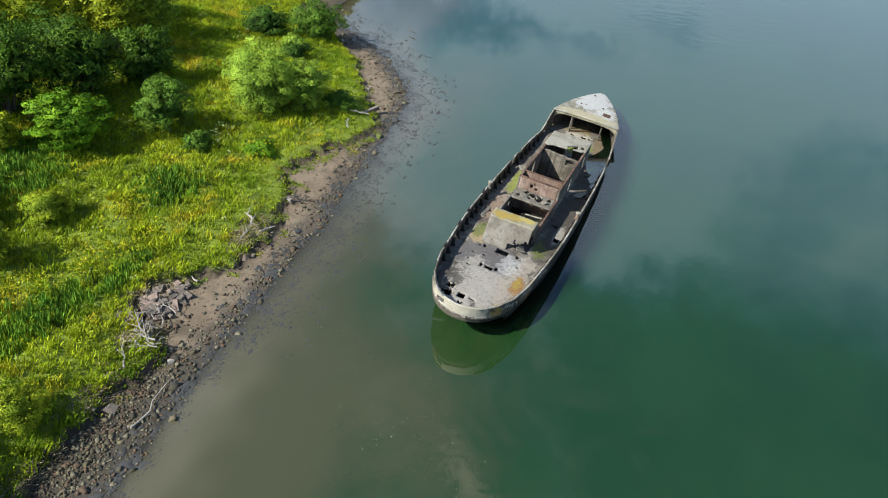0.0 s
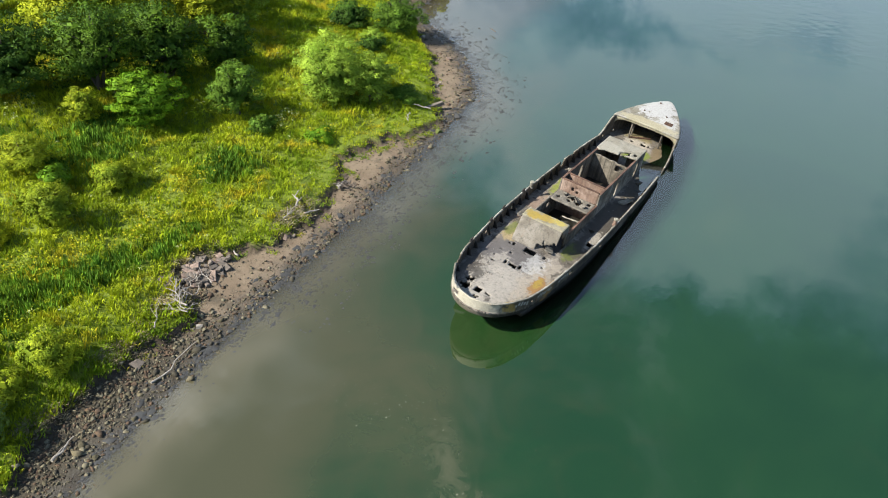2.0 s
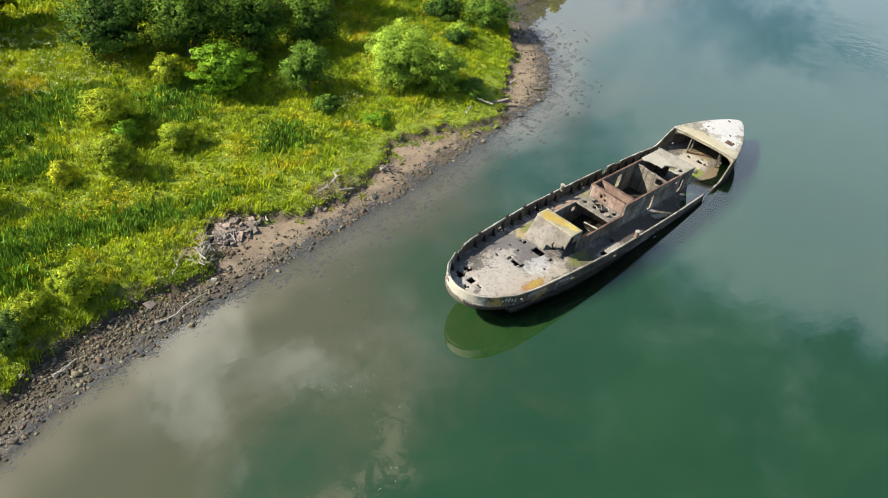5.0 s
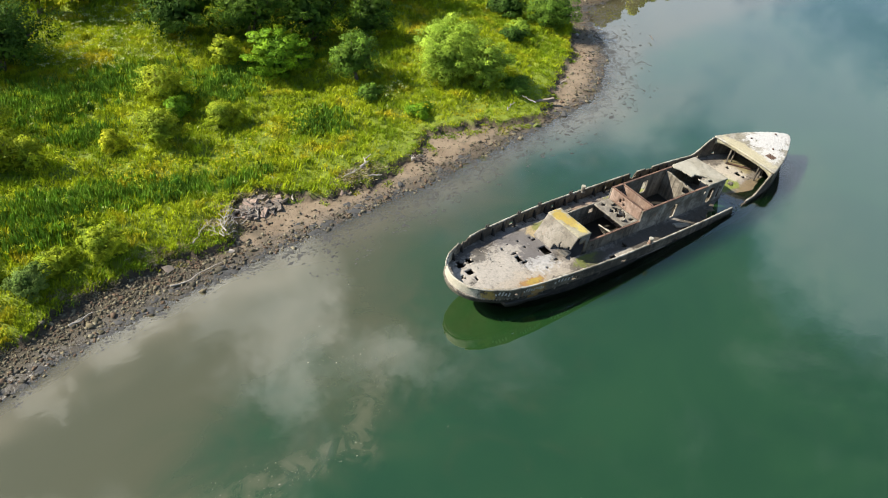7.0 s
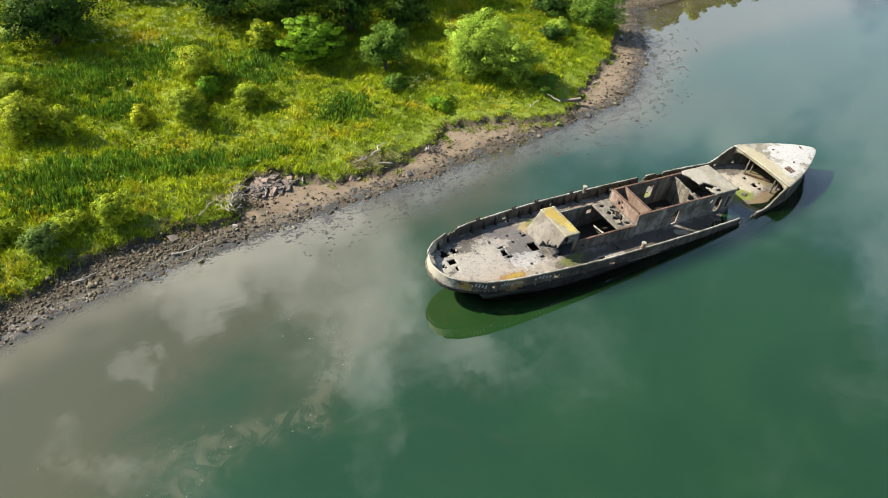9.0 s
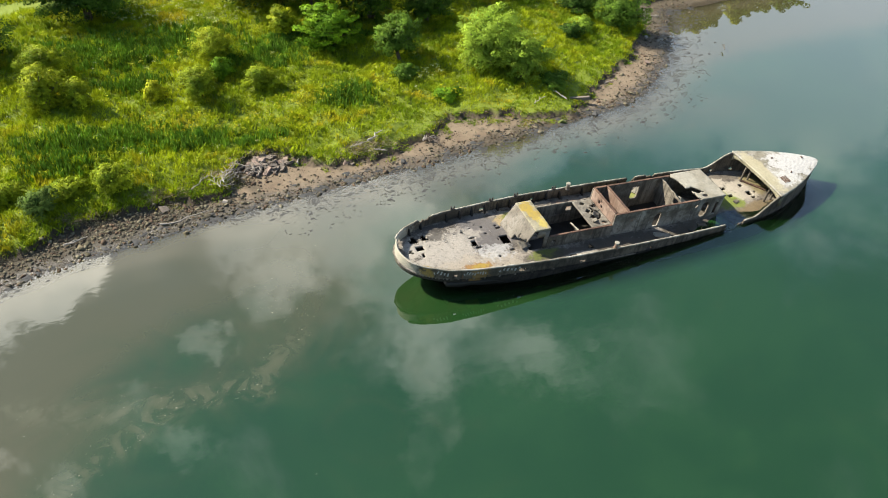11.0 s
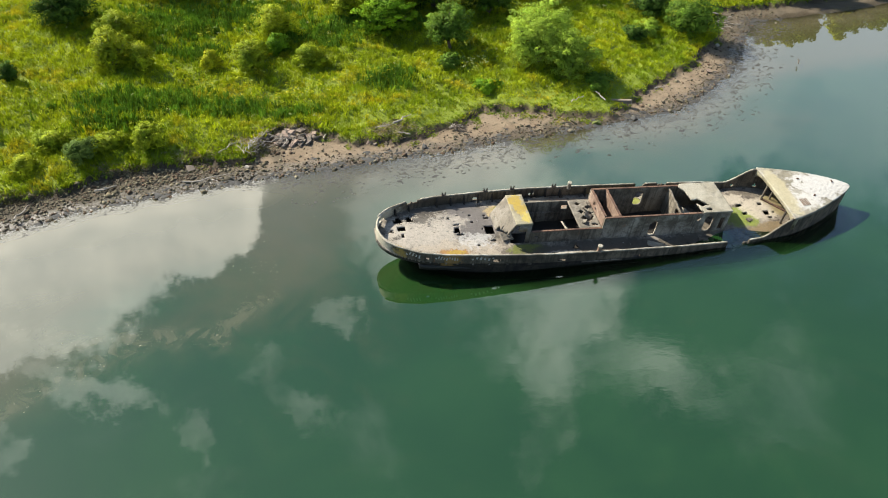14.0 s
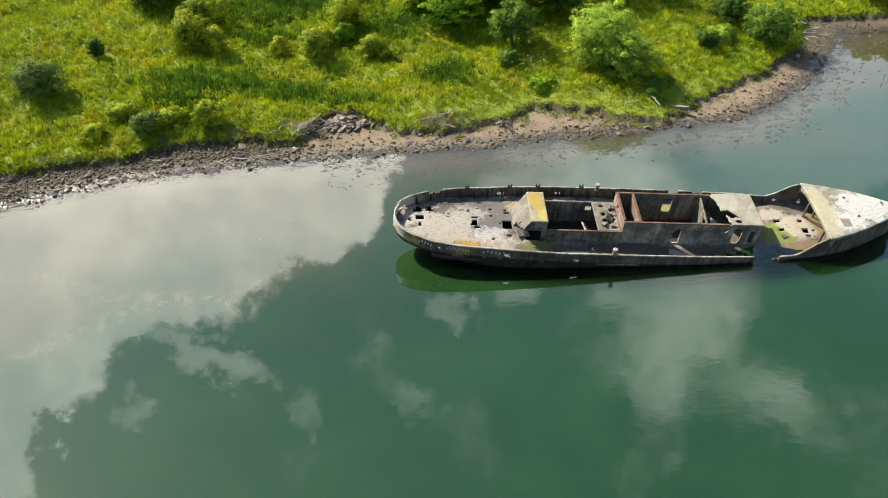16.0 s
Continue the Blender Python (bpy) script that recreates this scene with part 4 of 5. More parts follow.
# dark fairleads on the port rail
iron, t_, b_ = surface("blackened iron")
put(t_, b_.inputs["Base Color"], blend(t_, noisy(t_, place_of(t_), 7.0, 5, 0.7), (0.012, 0.011, 0.010), (0.045, 0.035, 0.028)))
b_.inputs["Roughness"].default_value = 0.8
for x in (-10.25, -6.9, -4.7, -1.26):
    y = float(half(x)) - 0.05
    fairlead = part("fairlead", None, ship, "blackened iron fairlead")
    part("base", block("base", (0.34, 0.2, 0.07), iron, 0.008, 0.012, int(x * 9)), fairlead, m=pose(x, y, 1.76))
    for k in (-0.11, 0.11):
        v, f = tube(((x + k, y, 1.78), (x + k, y, 1.9), (x + k * 1.15, y, 2.0)), (0.06, 0.05, 0.065), 10)
        part("horn", mesh_of("horn", v, f, iron), fairlead)

# near-black floor added inside the hull, standing in for the hold's darkness
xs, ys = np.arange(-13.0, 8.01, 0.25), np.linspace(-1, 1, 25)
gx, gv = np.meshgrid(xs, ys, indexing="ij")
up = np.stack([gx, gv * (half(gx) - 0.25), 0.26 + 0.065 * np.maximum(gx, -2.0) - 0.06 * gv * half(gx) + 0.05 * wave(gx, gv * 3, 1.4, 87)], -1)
part("hold_dark_floor", solid_grid("hold_dark_floor", np.ones((len(xs) - 1, 24), bool), up, up - np.array([0, 0, 0.4]), hold_dark_mat), ship, "near-black floor added to keep the hold dark")

for x, y, size, turn in ((0.25, 0.35, (0.55, 0.5, 0.08), (0, 48, 35)), (0.2, -0.25, (0.6, 0.4, 0.08), (30, 25, -20)), (-0.3, -0.9, (0.45, 0.35, 0.07), (-28, 14, 60)), (0.55, 0.95, (0.4, 0.3, 0.12), (8, 30, 10))):
    thing("concrete_slab", "tilted broken panel on the casing top", "rubble", "wreck rubble", m=SHIP @ pose(x, y, 2.12, *turn), data=block("concrete_slab", size, slab_mat, 0.05, 0.012, int(x * 30) + 300, 2))
# wreckage in the hold and on the side decks
rng = random.Random(12)
for x, y, z, size, turn in ((-1.25, -0.6, 0.95, (1.3, 1.3, 0.1), (0, 52, 8)), (5.1, -2.75, 1.06, (1.3, 0.55, 0.1), (-9, 0, -18)), (9.6, -2.5, 0.95, (1.6, 0.5, 0.1), (-6, 3, -22)),
                            (13.8, -0.9, 1.36, (0.5, 0.35, 0.08), (4, 3, 20)), (7.9, 0.5, 2.1, (1.2, 1.3, 0.1), (0, 38, 5)), (8.0, -0.9, 2.3, (0.9, 0.8, 0.1), (12, 30, -8)), (11.6, -3.2, 0.85, (0.7, 0.25, 0.2), (8, 10, 15)), (12.3, -3.25, 0.95, (0.6, 0.22, 0.25), (-8, 15, -10)), (-2.6, 3.0, 0.98, (1.7, 0.5, 0.09), (5, 0, 4)), (6.3, 2.7, 1.0, (0.9, 0.6, 0.1), (6, 0, 30))):
    thing("concrete_slab", "broken slab of grey concrete lying in the wreck", "rubble", "wreck rubble", m=SHIP @ pose(x, y, z, *turn), data=block("concrete_slab", size, rng.choice((slab_mat, roof_mat, wall_mat)), 0.05, 0.015, int(x * 10) + 200, 3))
# faded chalk strokes on the starboard quarter
for x0, z0, n, w, h in ((-14.0, 1.38, 5, 0.1, 0.34), (-12.0, 1.36, 9, 0.09, 0.3), (-9.4, 1.36, 6, 0.14, 0.26)):
    for k in range(n):
        x = x0 + k * w * 2.1
        y = -float(half(x)) - 0.012
        slope = math.degrees(math.atan2(-float(half(x + 0.2) - half(x - 0.2)), 0.4))
        part("chalk_stroke", block("chalk_stroke", (w, 0.012, h * (0.5 + 0.5 * ((k * 7) % 5) / 4)), chalk, 0.0, 0.0, k), ship, m=pose(x, y, z0 + 0.04 * ((k * 3) % 4 - 1.5), 0, (k * 37) % 40 - 20, slope))
# twigs, flakes and grit strewn over the decks
rs = np.random.RandomState(88)
n = 190
near_ = rs.random_sample(n) < 0.6
x = np.where(near_, rs.normal(-11.6, 1.3, n), rs.uniform(-15, 15, n))
y = np.where(near_, rs.normal(1.2, 0.7, n), rs.uniform(-1, 1, n) * (half(x) - 0.25))
y = np.clip(y, -half(x) + 0.3, half(x) - 0.3)
ok = ~((abs(y) < 1.8) & (x > -7) & (x < 11.4))
x, y = x[ok], y[ok]
z = deck_height(x, y) + 0.02
ln, wd, a = rs.gamma(1.5, 0.03, len(x)) + 0.012, rs.uniform(0.005, 0.016, len(x)), rs.uniform(0, math.pi, len(x))
ux, uy = np.cos(a), np.sin(a)
top_ = np.stack([np.stack([x + sx * ux * ln - sy * uy * wd, y + sx * uy * ln + sy * ux * wd, z + 0.006 + 0.014 * rs.random_sample(len(x))], -1) for sx, sy in ((-1, -1), (1, -1), (1, 1), (-1, 1))], 1)
low_ = top_ - np.array([0, 0, 0.02])
corners = np.concatenate([top_, low_], 1).reshape(-1, 3)
cube = np.array([(0, 1, 2, 3), (7, 6, 5, 4), (1, 0, 4, 5), (2, 1, 5, 6), (3, 2, 6, 7), (0, 3, 7, 4)])
tagged(part("deck_litter", quick_mesh("deck_litter", corners, (cube[None] + 8 * np.arange(len(x))[:, None, None]).reshape(-1), 4, litter_mat), ship, "twigs, flakes and grit strewn on deck"), kind="stuff")


# ---- trees and bushes ----
def leaves_at(centres, radii, per, size, seed, flat=0.6, droop=0.0, heart=None):
    """Corners of many small folded leaves round clump centres; with a heart, also the way that each leaf's patch of foliage faces."""
    rng = np.random.RandomState(seed)
    c = np.repeat(centres, per, 0)
    r = np.repeat(radii, per)
    n = len(c)
    d = rng.normal(size=(n, 3))
    d /= np.linalg.norm(d, axis=1, keepdims=True)
    d[:, 2] = np.where(d[:, 2] < 0, -d[:, 2] * rng.choice((-0.5, 1.0), n), d[:, 2]) * flat
    p = c + d * (r * rng.uniform(0.35, 1.0, n) ** (0.5 if heart is None else 0.3))[:, None]
    out = d + rng.normal(scale=0.45, size=(n, 3)) + np.array([0, 0, 0.6])
    out /= np.linalg.norm(out, axis=1, keepdims=True)
    a = np.cross(out, rng.normal(size=(n, 3)))
    a /= np.linalg.norm(a, axis=1, keepdims=True) + 1e-9
    a[:, 2] -= droop
    b = np.cross(out, a)
    s = (size * rng.uniform(0.6, 1.3, n))[:, None]
    quad = np.stack([p - a * s, p - b * s * 0.5 + out * s * 0.12, p + a * s, p + b * s * 0.5 + out * s * 0.12], 1)
    if heart is None:
        return quad.reshape(-1, 3)
    whole = (p - heart) * np.array([1, 1, 1.2])
    whole /= np.linalg.norm(whole, axis=1, keepdims=True) + 1e-9
    face = 0.6 * d / (np.linalg.norm(d, axis=1, keepdims=True) + 1e-9) + 0.85 * whole + 0.2 * out
    face /= np.linalg.norm(face, axis=1, keepdims=True) + 1e-9
    return quad.reshape(-1, 3), np.repeat(face, 4, 0)


def tree(label, x, y, height, wide, material, leaf=0.16, clumps=150, per=26, seed=1, low=0.15, kind="tree", deep=None, stems=4, lobes=5, flat=0.6, droop=0.0):
    """A trunk with forking limbs and a crown of leaf clumps with an uneven outline. wide: half the crown's width."""
    rng = np.random.RandomState(seed)
    z0 = float(ground_height(np.array([x]), np.array([y]))[0]) - 0.1
    deep = deep or wide
    ob = thing(kind, label, "bush" if kind == "bush" else "tree", m=pose(x, y, z0))
    # lobes of the crown
    lobe = []
    for k in range(lobes):
        a = math.tau * (k + rng.uniform(-0.3, 0.3)) / max(1, lobes - 1)
        r = 0.0 if k == 0 else rng.uniform(0.42, 0.62)
        lobe.append((r * wide * math.cos(a), r * deep * math.sin(a), height * (low + (1 - low) * (0.62 if k == 0 else rng.uniform(0.36, 0.58))), rng.uniform(0.42, 0.6)))
    pts, rad = [], []
    for k in range(clumps):
        lx, ly, lz, ls = lobe[rng.randint(lobes)]
        d = rng.normal(size=3)
        d /= np.linalg.norm(d)
        f = rng.uniform(0.55, 1.0) ** 0.6
        p = np.array([lx + d[0] * wide * ls * f, ly + d[1] * deep * ls * f, lz + d[2] * height * (1 - low) * 0.42 * f])
        p[2] = min(max(p[2], height * low), height * 0.97)
        pts.append(p)
        rad.append(rng.uniform(0.10, 0.2) * wide + 0.1)
    pts, rad = np.array(pts), np.array(rad)
    limbs = []
    for k in range(stems):
        goal = pts[rng.randint(clumps)]
        base = Vector((rng.uniform(-0.12, 0.12) * wide * 0.6, rng.uniform(-0.12, 0.12) * wide * 0.6, 0))
        mid = base.lerp(Vector(goal), 0.45) + Vector((0, 0, 0.12 * height))
        thick = 0.022 * height * rng.uniform(0.7, 1.2)
        limbs.append(tube((base, base.lerp(mid, 0.5), mid, Vector(goal)), (thick, thick * 0.8, thick * 0.55, thick * 0.15)))
        for j in range(3):
            tip = Vector(pts[rng.randint(clumps)])
            limbs.append(tube((mid, mid.lerp(tip, 0.55) + Vector((0, 0, 0.03 * height)), tip), (thick * 0.5, thick * 0.3, thick * 0.08), 5))
    v, f = join(limbs)
    part("trunk", mesh_of("trunk", v, f, bark), ob, "brown trunk and limbs")
    few = max(20, int(clumps * 0.64))
    many = int(per * (3.1 if leaf < 0.25 else 1.8))
    quads, faces = leaves_at(pts[:few], rad[:few] * 1.12, many, leaf * (0.56 if leaf < 0.25 else 0.72), seed + 7, flat, droop, np.array([0, 0, 0.4 * height]))
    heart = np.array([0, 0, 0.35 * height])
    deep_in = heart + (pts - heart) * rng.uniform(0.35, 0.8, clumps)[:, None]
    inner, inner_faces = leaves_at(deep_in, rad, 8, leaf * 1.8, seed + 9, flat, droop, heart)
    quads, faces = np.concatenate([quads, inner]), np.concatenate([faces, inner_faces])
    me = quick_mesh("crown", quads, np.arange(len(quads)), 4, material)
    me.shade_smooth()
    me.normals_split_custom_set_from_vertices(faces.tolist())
    # clumps vary at random; inner leaves toned darker, crown shade put into their colour
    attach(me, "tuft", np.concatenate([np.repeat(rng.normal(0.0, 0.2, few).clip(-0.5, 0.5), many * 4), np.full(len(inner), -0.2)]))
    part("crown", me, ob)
    return ob


tree("pale green willow with a wide domed crown", 5.0, 27.9, 6.3, 3.5, willow_mat, 0.15, 360, 34, 3, 0.06, lobes=8, stems=8, deep=3.3, droop=0.2)
tree("smaller pale green willow bush beside the large one", 7.3, 25.0, 4.7, 2.6, willow_mat, 0.14, 220, 32, 4, 0.04, lobes=6, stems=7, deep=2.3, droop=0.2)
tree("rounded mid-green hawthorn standing in grass", -3.7, 31.8, 4.9, 2.6, mid_leaf, 0.14, 200, 30, 5, 0.03, lobes=6)
tree("bright green sycamore bush in tiers of broad leaves", -9.8, 36.3, 4.9, 3.1, bright_leaf, 0.18, 280, 28, 8, 0.03, lobes=9, flat=0.25, deep=2.8)
tree("leafy green tree at the wood edge", -3.8, 40.6, 8.0, 4.2, wood_leaf, 0.2, 260, 26, 11, 0.05, lobes=8)
tree("dark green tree at the wood edge", 2.2, 38.6, 5.6, 3.2, wood_leaf, 0.18, 190, 26, 12, 0.05, lobes=7)
tree("leafy green tree at the wood edge", -9.5, 43.0, 8.6, 4.4, wood_leaf, 0.2, 260, 26, 14, 0.05, lobes=8)
tree("tall yellow-green willow of the wood", 5.5, 45.0, 8.5, 4.0, yellow_leaf, 0.18, 240, 26, 15, 0.05, lobes=8)
tree("tall yellow-green willow of the wood", 11.5, 46.5, 8.0, 4.0, willow_mat, 0.18, 240, 26, 16, 0.05, lobes=8)
tree("tall yellow-green willow of the wood", 0.5, 50.0, 9.0, 4.6, yellow_leaf, 0.2, 240, 26, 17, 0.05, lobes=8)
tree("leafy green tree at the wood edge", -5.0, 51.5, 9.5, 4.6, yellow_leaf, 0.22, 240, 24, 18, 0.05, lobes=8)
tree("dark green tree at the wood edge", -15.0, 47.5, 7.0, 4.4, dark_leaf, 0.22, 220, 24, 19, 0.05, lobes=8)
tree("dark green tree at the wood edge", 8.0, 54.0, 9.5, 4.6, mid_leaf, 0.22, 220, 24, 20, 0.05, lobes=8)
tree("dark green tree at the wood edge", 16.0, 52.0, 7.5, 4.4, yellow_leaf, 0.22, 200, 24, 21, 0.05, lobes=8)
tree("large dark tree in full leaf", -32.5, 48.5, 7.5, 5.8, dark_leaf, 0.2, 320, 30, 23, 0.03, lobes=9)
tree("dark rounded bush on the slope", -42.5, 40.5, 4.4, 3.4, dark_leaf, 0.17, 200, 26, 24, 0.03, kind="bush")
tree("dark rounded bush at the water's end of the field", 25.0, 34.2, 4.2, 3.2, mid_leaf, 0.17, 240, 26, 25, 0.02, lobes=7)
tree("dark hedge bush by the cove", 22.0, 38.6, 3.2, 2.6, dark_leaf, 0.17, 150, 24, 26, 0.02, kind="bush")
tree("small dark bush in grass", 17.3, 32.2, 1.9, 1.3, dark_leaf, 0.13, 80, 22, 27, 0.02, kind="bush")
tree("pale green bush in grass", 19.6, 33.6, 1.8, 1.6, willow_mat, 0.13, 90, 22, 28, 0.02, kind="bush")
BUSHES = ((-37.4, 31.2, 3.3, 2.4, yellow_leaf, "tall yellow-green bush in rough grass"), (-34.6, 30.9, 2.0, 1.5, yellow_leaf, "spreading yellow-green bush in grass"), (-24.3, 29.6, 2.6, 1.7, bramble_mat, "rounded green bush in rough grass"), (-18.4, 30.6, 1.7, 1.9, bramble_mat, "low green bush in rough grass"),
          (-21.4, 33.2, 1.7, 1.4, bright_leaf, "small bright green bush"), (-28.2, 31.0, 1.4, 1.3, gold_leaf, "golden-leaved shrub in rough grass"), (-33.3, 18.4, 1.7, 1.8, bramble_mat, "low bramble bush near the bank"), (-36.4, 18.0, 1.5, 1.7, bramble_mat, "low bramble bush near the bank"),
          (-38.6, 16.6, 1.5, 1.7, grey_leaf, "low grey-green bush near the bank"), (-46.3, 29.2, 1.7, 0.75, dark_leaf, "small dark bush in rough grass"), (-50.0, 22.6, 2.9, 3.1, grey_leaf, "dense grey-green rounded bush"), (-21.4, 36.4, 2.6, 2.4, yellow_leaf, "spreading yellow-green bush in grass"),
          (-14.0, 39.2, 2.6, 1.5, yellow_leaf, "olive-gold bush beside the nettles"), (-37.0, 36.8, 2.2, 2.6, bramble_mat, "green bush on the slope"), (-23.9, 32.2, 1.6, 1.6, bramble_mat, "rounded green bush in rough grass"),
          (-41.0, 19.0, 1.4, 1.9, bramble_mat, "low bramble bush near the bank"), (-43.0, 15.8, 1.2, 1.5, yellow_leaf, "low yellow-green bush near the bank"), (-4.3, 28.4, 1.2, 1.4, mid_leaf, "low shrub in front of the hawthorn"), (-1.6, 23.9, 0.7, 1.4, bright_leaf, "low dark green shrub in short grass"), (9.5, 22.6, 1.0, 1.8, mid_leaf, "low shrub under the willow"))
for n, (x, y, h, w, material, label) in enumerate(BUSHES):
    tree(label, x, y, h * (1.3 if y > 24 else 1.1), w, material, 0.13, int(60 + 24 * w * w), 24, 60 + n, 0.0, kind="bush", stems=5, lobes=4)
# wood on the far bank, seen mirrored in the water
rng = random.Random(77)
for k in range(26):
    x = (42.6, 45.4, 47.4, 54.5, 57.2, 59.8, 62.5)[k] if k < 7 else 66 + (k - 7) * 5.5 + rng.uniform(-1.5, 1.5)
    y = float(np.interp(x, (40, 50, 75, 150, 400), (46, 46, 53.5, 77, 127))) + rng.uniform(-0.5, 1.5)
    tree("broad tree of the far bank", x, y, rng.uniform(4.6, 5.4) if k < 7 else rng.uniform(5, 8), rng.uniform(2.6, 3.4), rng.choice((mid_leaf, yellow_leaf, dark_leaf, bramble_mat)), 0.34, 110, 20, 300 + k, 0.03, lobes=6, stems=3)
for k in range(22):
    x, y = rng.uniform(-50, 40), rng.uniform(56, 86)
    tree("broad tree of the wood inland", x, y, rng.uniform(7, 11), rng.uniform(3.6, 5), rng.choice((mid_leaf, yellow_leaf, dark_leaf, bramble_mat)), 0.3, 110, 20, 400 + k, 0.03, lobes=6, stems=3)


# ---- herbage ----
def blades(x, y, per, tall, wide, seed, lean=0.5, spread=0.16):
    """Corners of bent blades, two triangles each, in tufts at the places given."""
    rng = np.random.RandomState(seed)
    z = ground_height(x, y)
    n = len(x) * per
    px, py, pz = np.repeat(x, per) + rng.normal(scale=spread, size=n), np.repeat(y, per) + rng.normal(scale=spread, size=n), np.repeat(z, per) - 0.03
    h = np.repeat(tall, per) * rng.uniform(0.55, 1.15, n)
    a = rng.uniform(0, math.tau, n)
    b = a + rng.uniform(-0.9, 0.9, n)
    l = lean * rng.uniform(0.2, 1.0, n) * h
    w = wide * rng.uniform(0.6, 1.3, n)
    sx, sy = -np.sin(a) * w, np.cos(a) * w
    bx, by = np.cos(b) * l, np.sin(b) * l
    quad = np.stack([np.stack([px - sx, py - sy, pz], -1), np.stack([px + sx, py + sy, pz], -1),
                     np.stack([px + bx * 0.45 + sx * 0.8, py + by * 0.45 + sy * 0.8, pz + h * 0.65], -1), np.stack([px + bx, py + by, pz + h], -1)], 1)
    return quad.reshape(-1, 3)


def scatter(n, x0, x1, y0, y1, seed, test):
    rng = np.random.RandomState(seed)
    x, y = rng.uniform(x0, x1, n), rng.uniform(y0, y1, n)
    ok = test(x, y, rng)
    return x[ok], y[ok]


def meadow(name, label, quads, material, tufts=None):
    me = quick_mesh(name, quads, np.arange(len(quads)), 4, material)
    if tufts is not None:
        attach(me, "tuft", np.repeat(tufts, len(quads) // len(tufts)))
    thing(name, label, "grass", kind="stuff", data=me)


def mottle(x, y, seed, much=0.3):
    """Light and dark tufts, singly and in small drifts."""
    rng = np.random.RandomState(seed)
    return (much * (0.6 * rng.normal(size=len(x)) + 0.7 * wave(x, y, 0.8, seed + 1) + 0.7 * wave(x, y, 2.3, seed + 2))).clip(-0.7, 0.5)


def seen_field(x, y, rng):
    return (inland(x, y, BANK_LINE) > 0.1) & (y < 58 + 0.3 * np.clip(x + 20, -60, 60)) & (y - 0.9 * np.clip(x - 34, 0, 99) < 62)


x, y = scatter(100000, -64, 50, 6, 62, 1, lambda x, y, r: seen_field(x, y, r))
meadow("meadow_grass", "long rough green and yellow meadow grass", blades(x, y, 6, np.clip(0.42 + 0.2 * wave(x, y, 2.6, 91) + 0.16 * wave(x, y, 0.9, 92), 0.12, 1.1) * (1 - 0.62 * smooth(inland(x, y, BANK_LINE), 4.0, 0.6) * smooth(x, -17, -11) * smooth(x, 19, 14)), 0.034, 2, 0.8, 0.14), grass_mat, mottle(x, y, 201, 0.17))
x, y = scatter(11000, -66, 12, 56, 86, 41, lambda x, y, r: ~seen_field(x, y, r))
meadow("far_grass", "rough pale grass of the field inland", blades(x, y, 6, np.clip(0.6 + 0.25 * wave(x, y, 2.6, 91), 0.2, 1.2), 0.11, 42, 0.8, 0.3), grass_mat, mottle(x, y, 261, 0.3))
x, y = scatter(60000, -62, 46, 4, 50, 3, lambda x, y, r: abs(shore(x, y)[1] - 0.27) < 0.4)
meadow("bank_grass", "tufted grass hanging over the bank's edge", blades(x, y, 9, 0.14 + 0.2 * smooth(-x, 12, 18), 0.028, 4, 1.1, 0.1), edge_grass_mat, mottle(x, y, 211))
x, y = scatter(60000, -30, 34, 12, 44, 35, lambda x, y, r: (inland(x, y, BANK_LINE) > np.where((x > -4) & (x < 7), -1.5, -1.0)) & (inland(x, y, BANK_LINE) < 0.0) & (wave(x, y, 2.4, 103) > np.where((x > -4) & (x < 7), -0.3, 0.35)))
meadow("slumped_turf", "slumped green turf at the bank's foot", blades(x, y, 8, 0.14 + 0 * x, 0.025, 36, 1.1, 0.08), edge_grass_mat)
STRAW = ((-25.2, 17.5, 2.2, 1.1), (-30.0, 16.6, 2.0, 0.7), (-21.0, 20.2, 3.0, 0.7), (-12.0, 18.2, 2.2, 0.9), (-35.5, 15.6, 2.5, 0.5), (-44.0, 12.8, 3.0, 0.5))
straw_d = lambda x, y: np.min([np.hypot((x - cx) / rx, (y - cy) / ry) for cx, cy, rx, ry in STRAW], 0)
x, y = scatter(60000, -48, 11, 11, 22, 37, lambda x, y, r: (straw_d(x, y) + r.normal(scale=0.25, size=x.shape) < 0.9) & (inland(x, y, WATER_LINE) > 1.5))
meadow("dead_straw", "matted dead straw and thin sticks", blades(x, y, 5, 0.2 + 0 * x, 0.012, 38, 2.2, 0.12), straw_mat, mottle(x, y, 251, 0.4))
PATCHES = ((-10.8, 26.0, 2.4, 1.6), (-14.5, 37.5, 4.0, 2.0), (-18.5, 36.5, 2.5, 1.5), (-33.5, 24.6, 6.5, 2.0), (-27.0, 23.4, 4.0, 1.5), (-32.0, 40.0, 6.0, 3.0), (-24.5, 41.0, 5.0, 2.5), (-7.0, 37.3, 2.2, 1.2), (-16.0, 34.0, 2.5, 1.2), (-37.0, 22.0, 3.0, 1.4), (-20.5, 22.2, 2.0, 0.8), (-30.0, 34.0, 3.0, 1.4))


def in_patch(x, y, rng):
    d = np.full(x.shape, 9.0)
    for cx, cy, rx, ry in PATCHES:
        d = np.minimum(d, np.hypot((x - cx) / rx, (y - cy) / ry))
    return (d + 0.45 * wave(x, y, 1.6, 93) + rng.normal(scale=0.25, size=x.shape) < 0.85) & seen_field(x, y, rng)


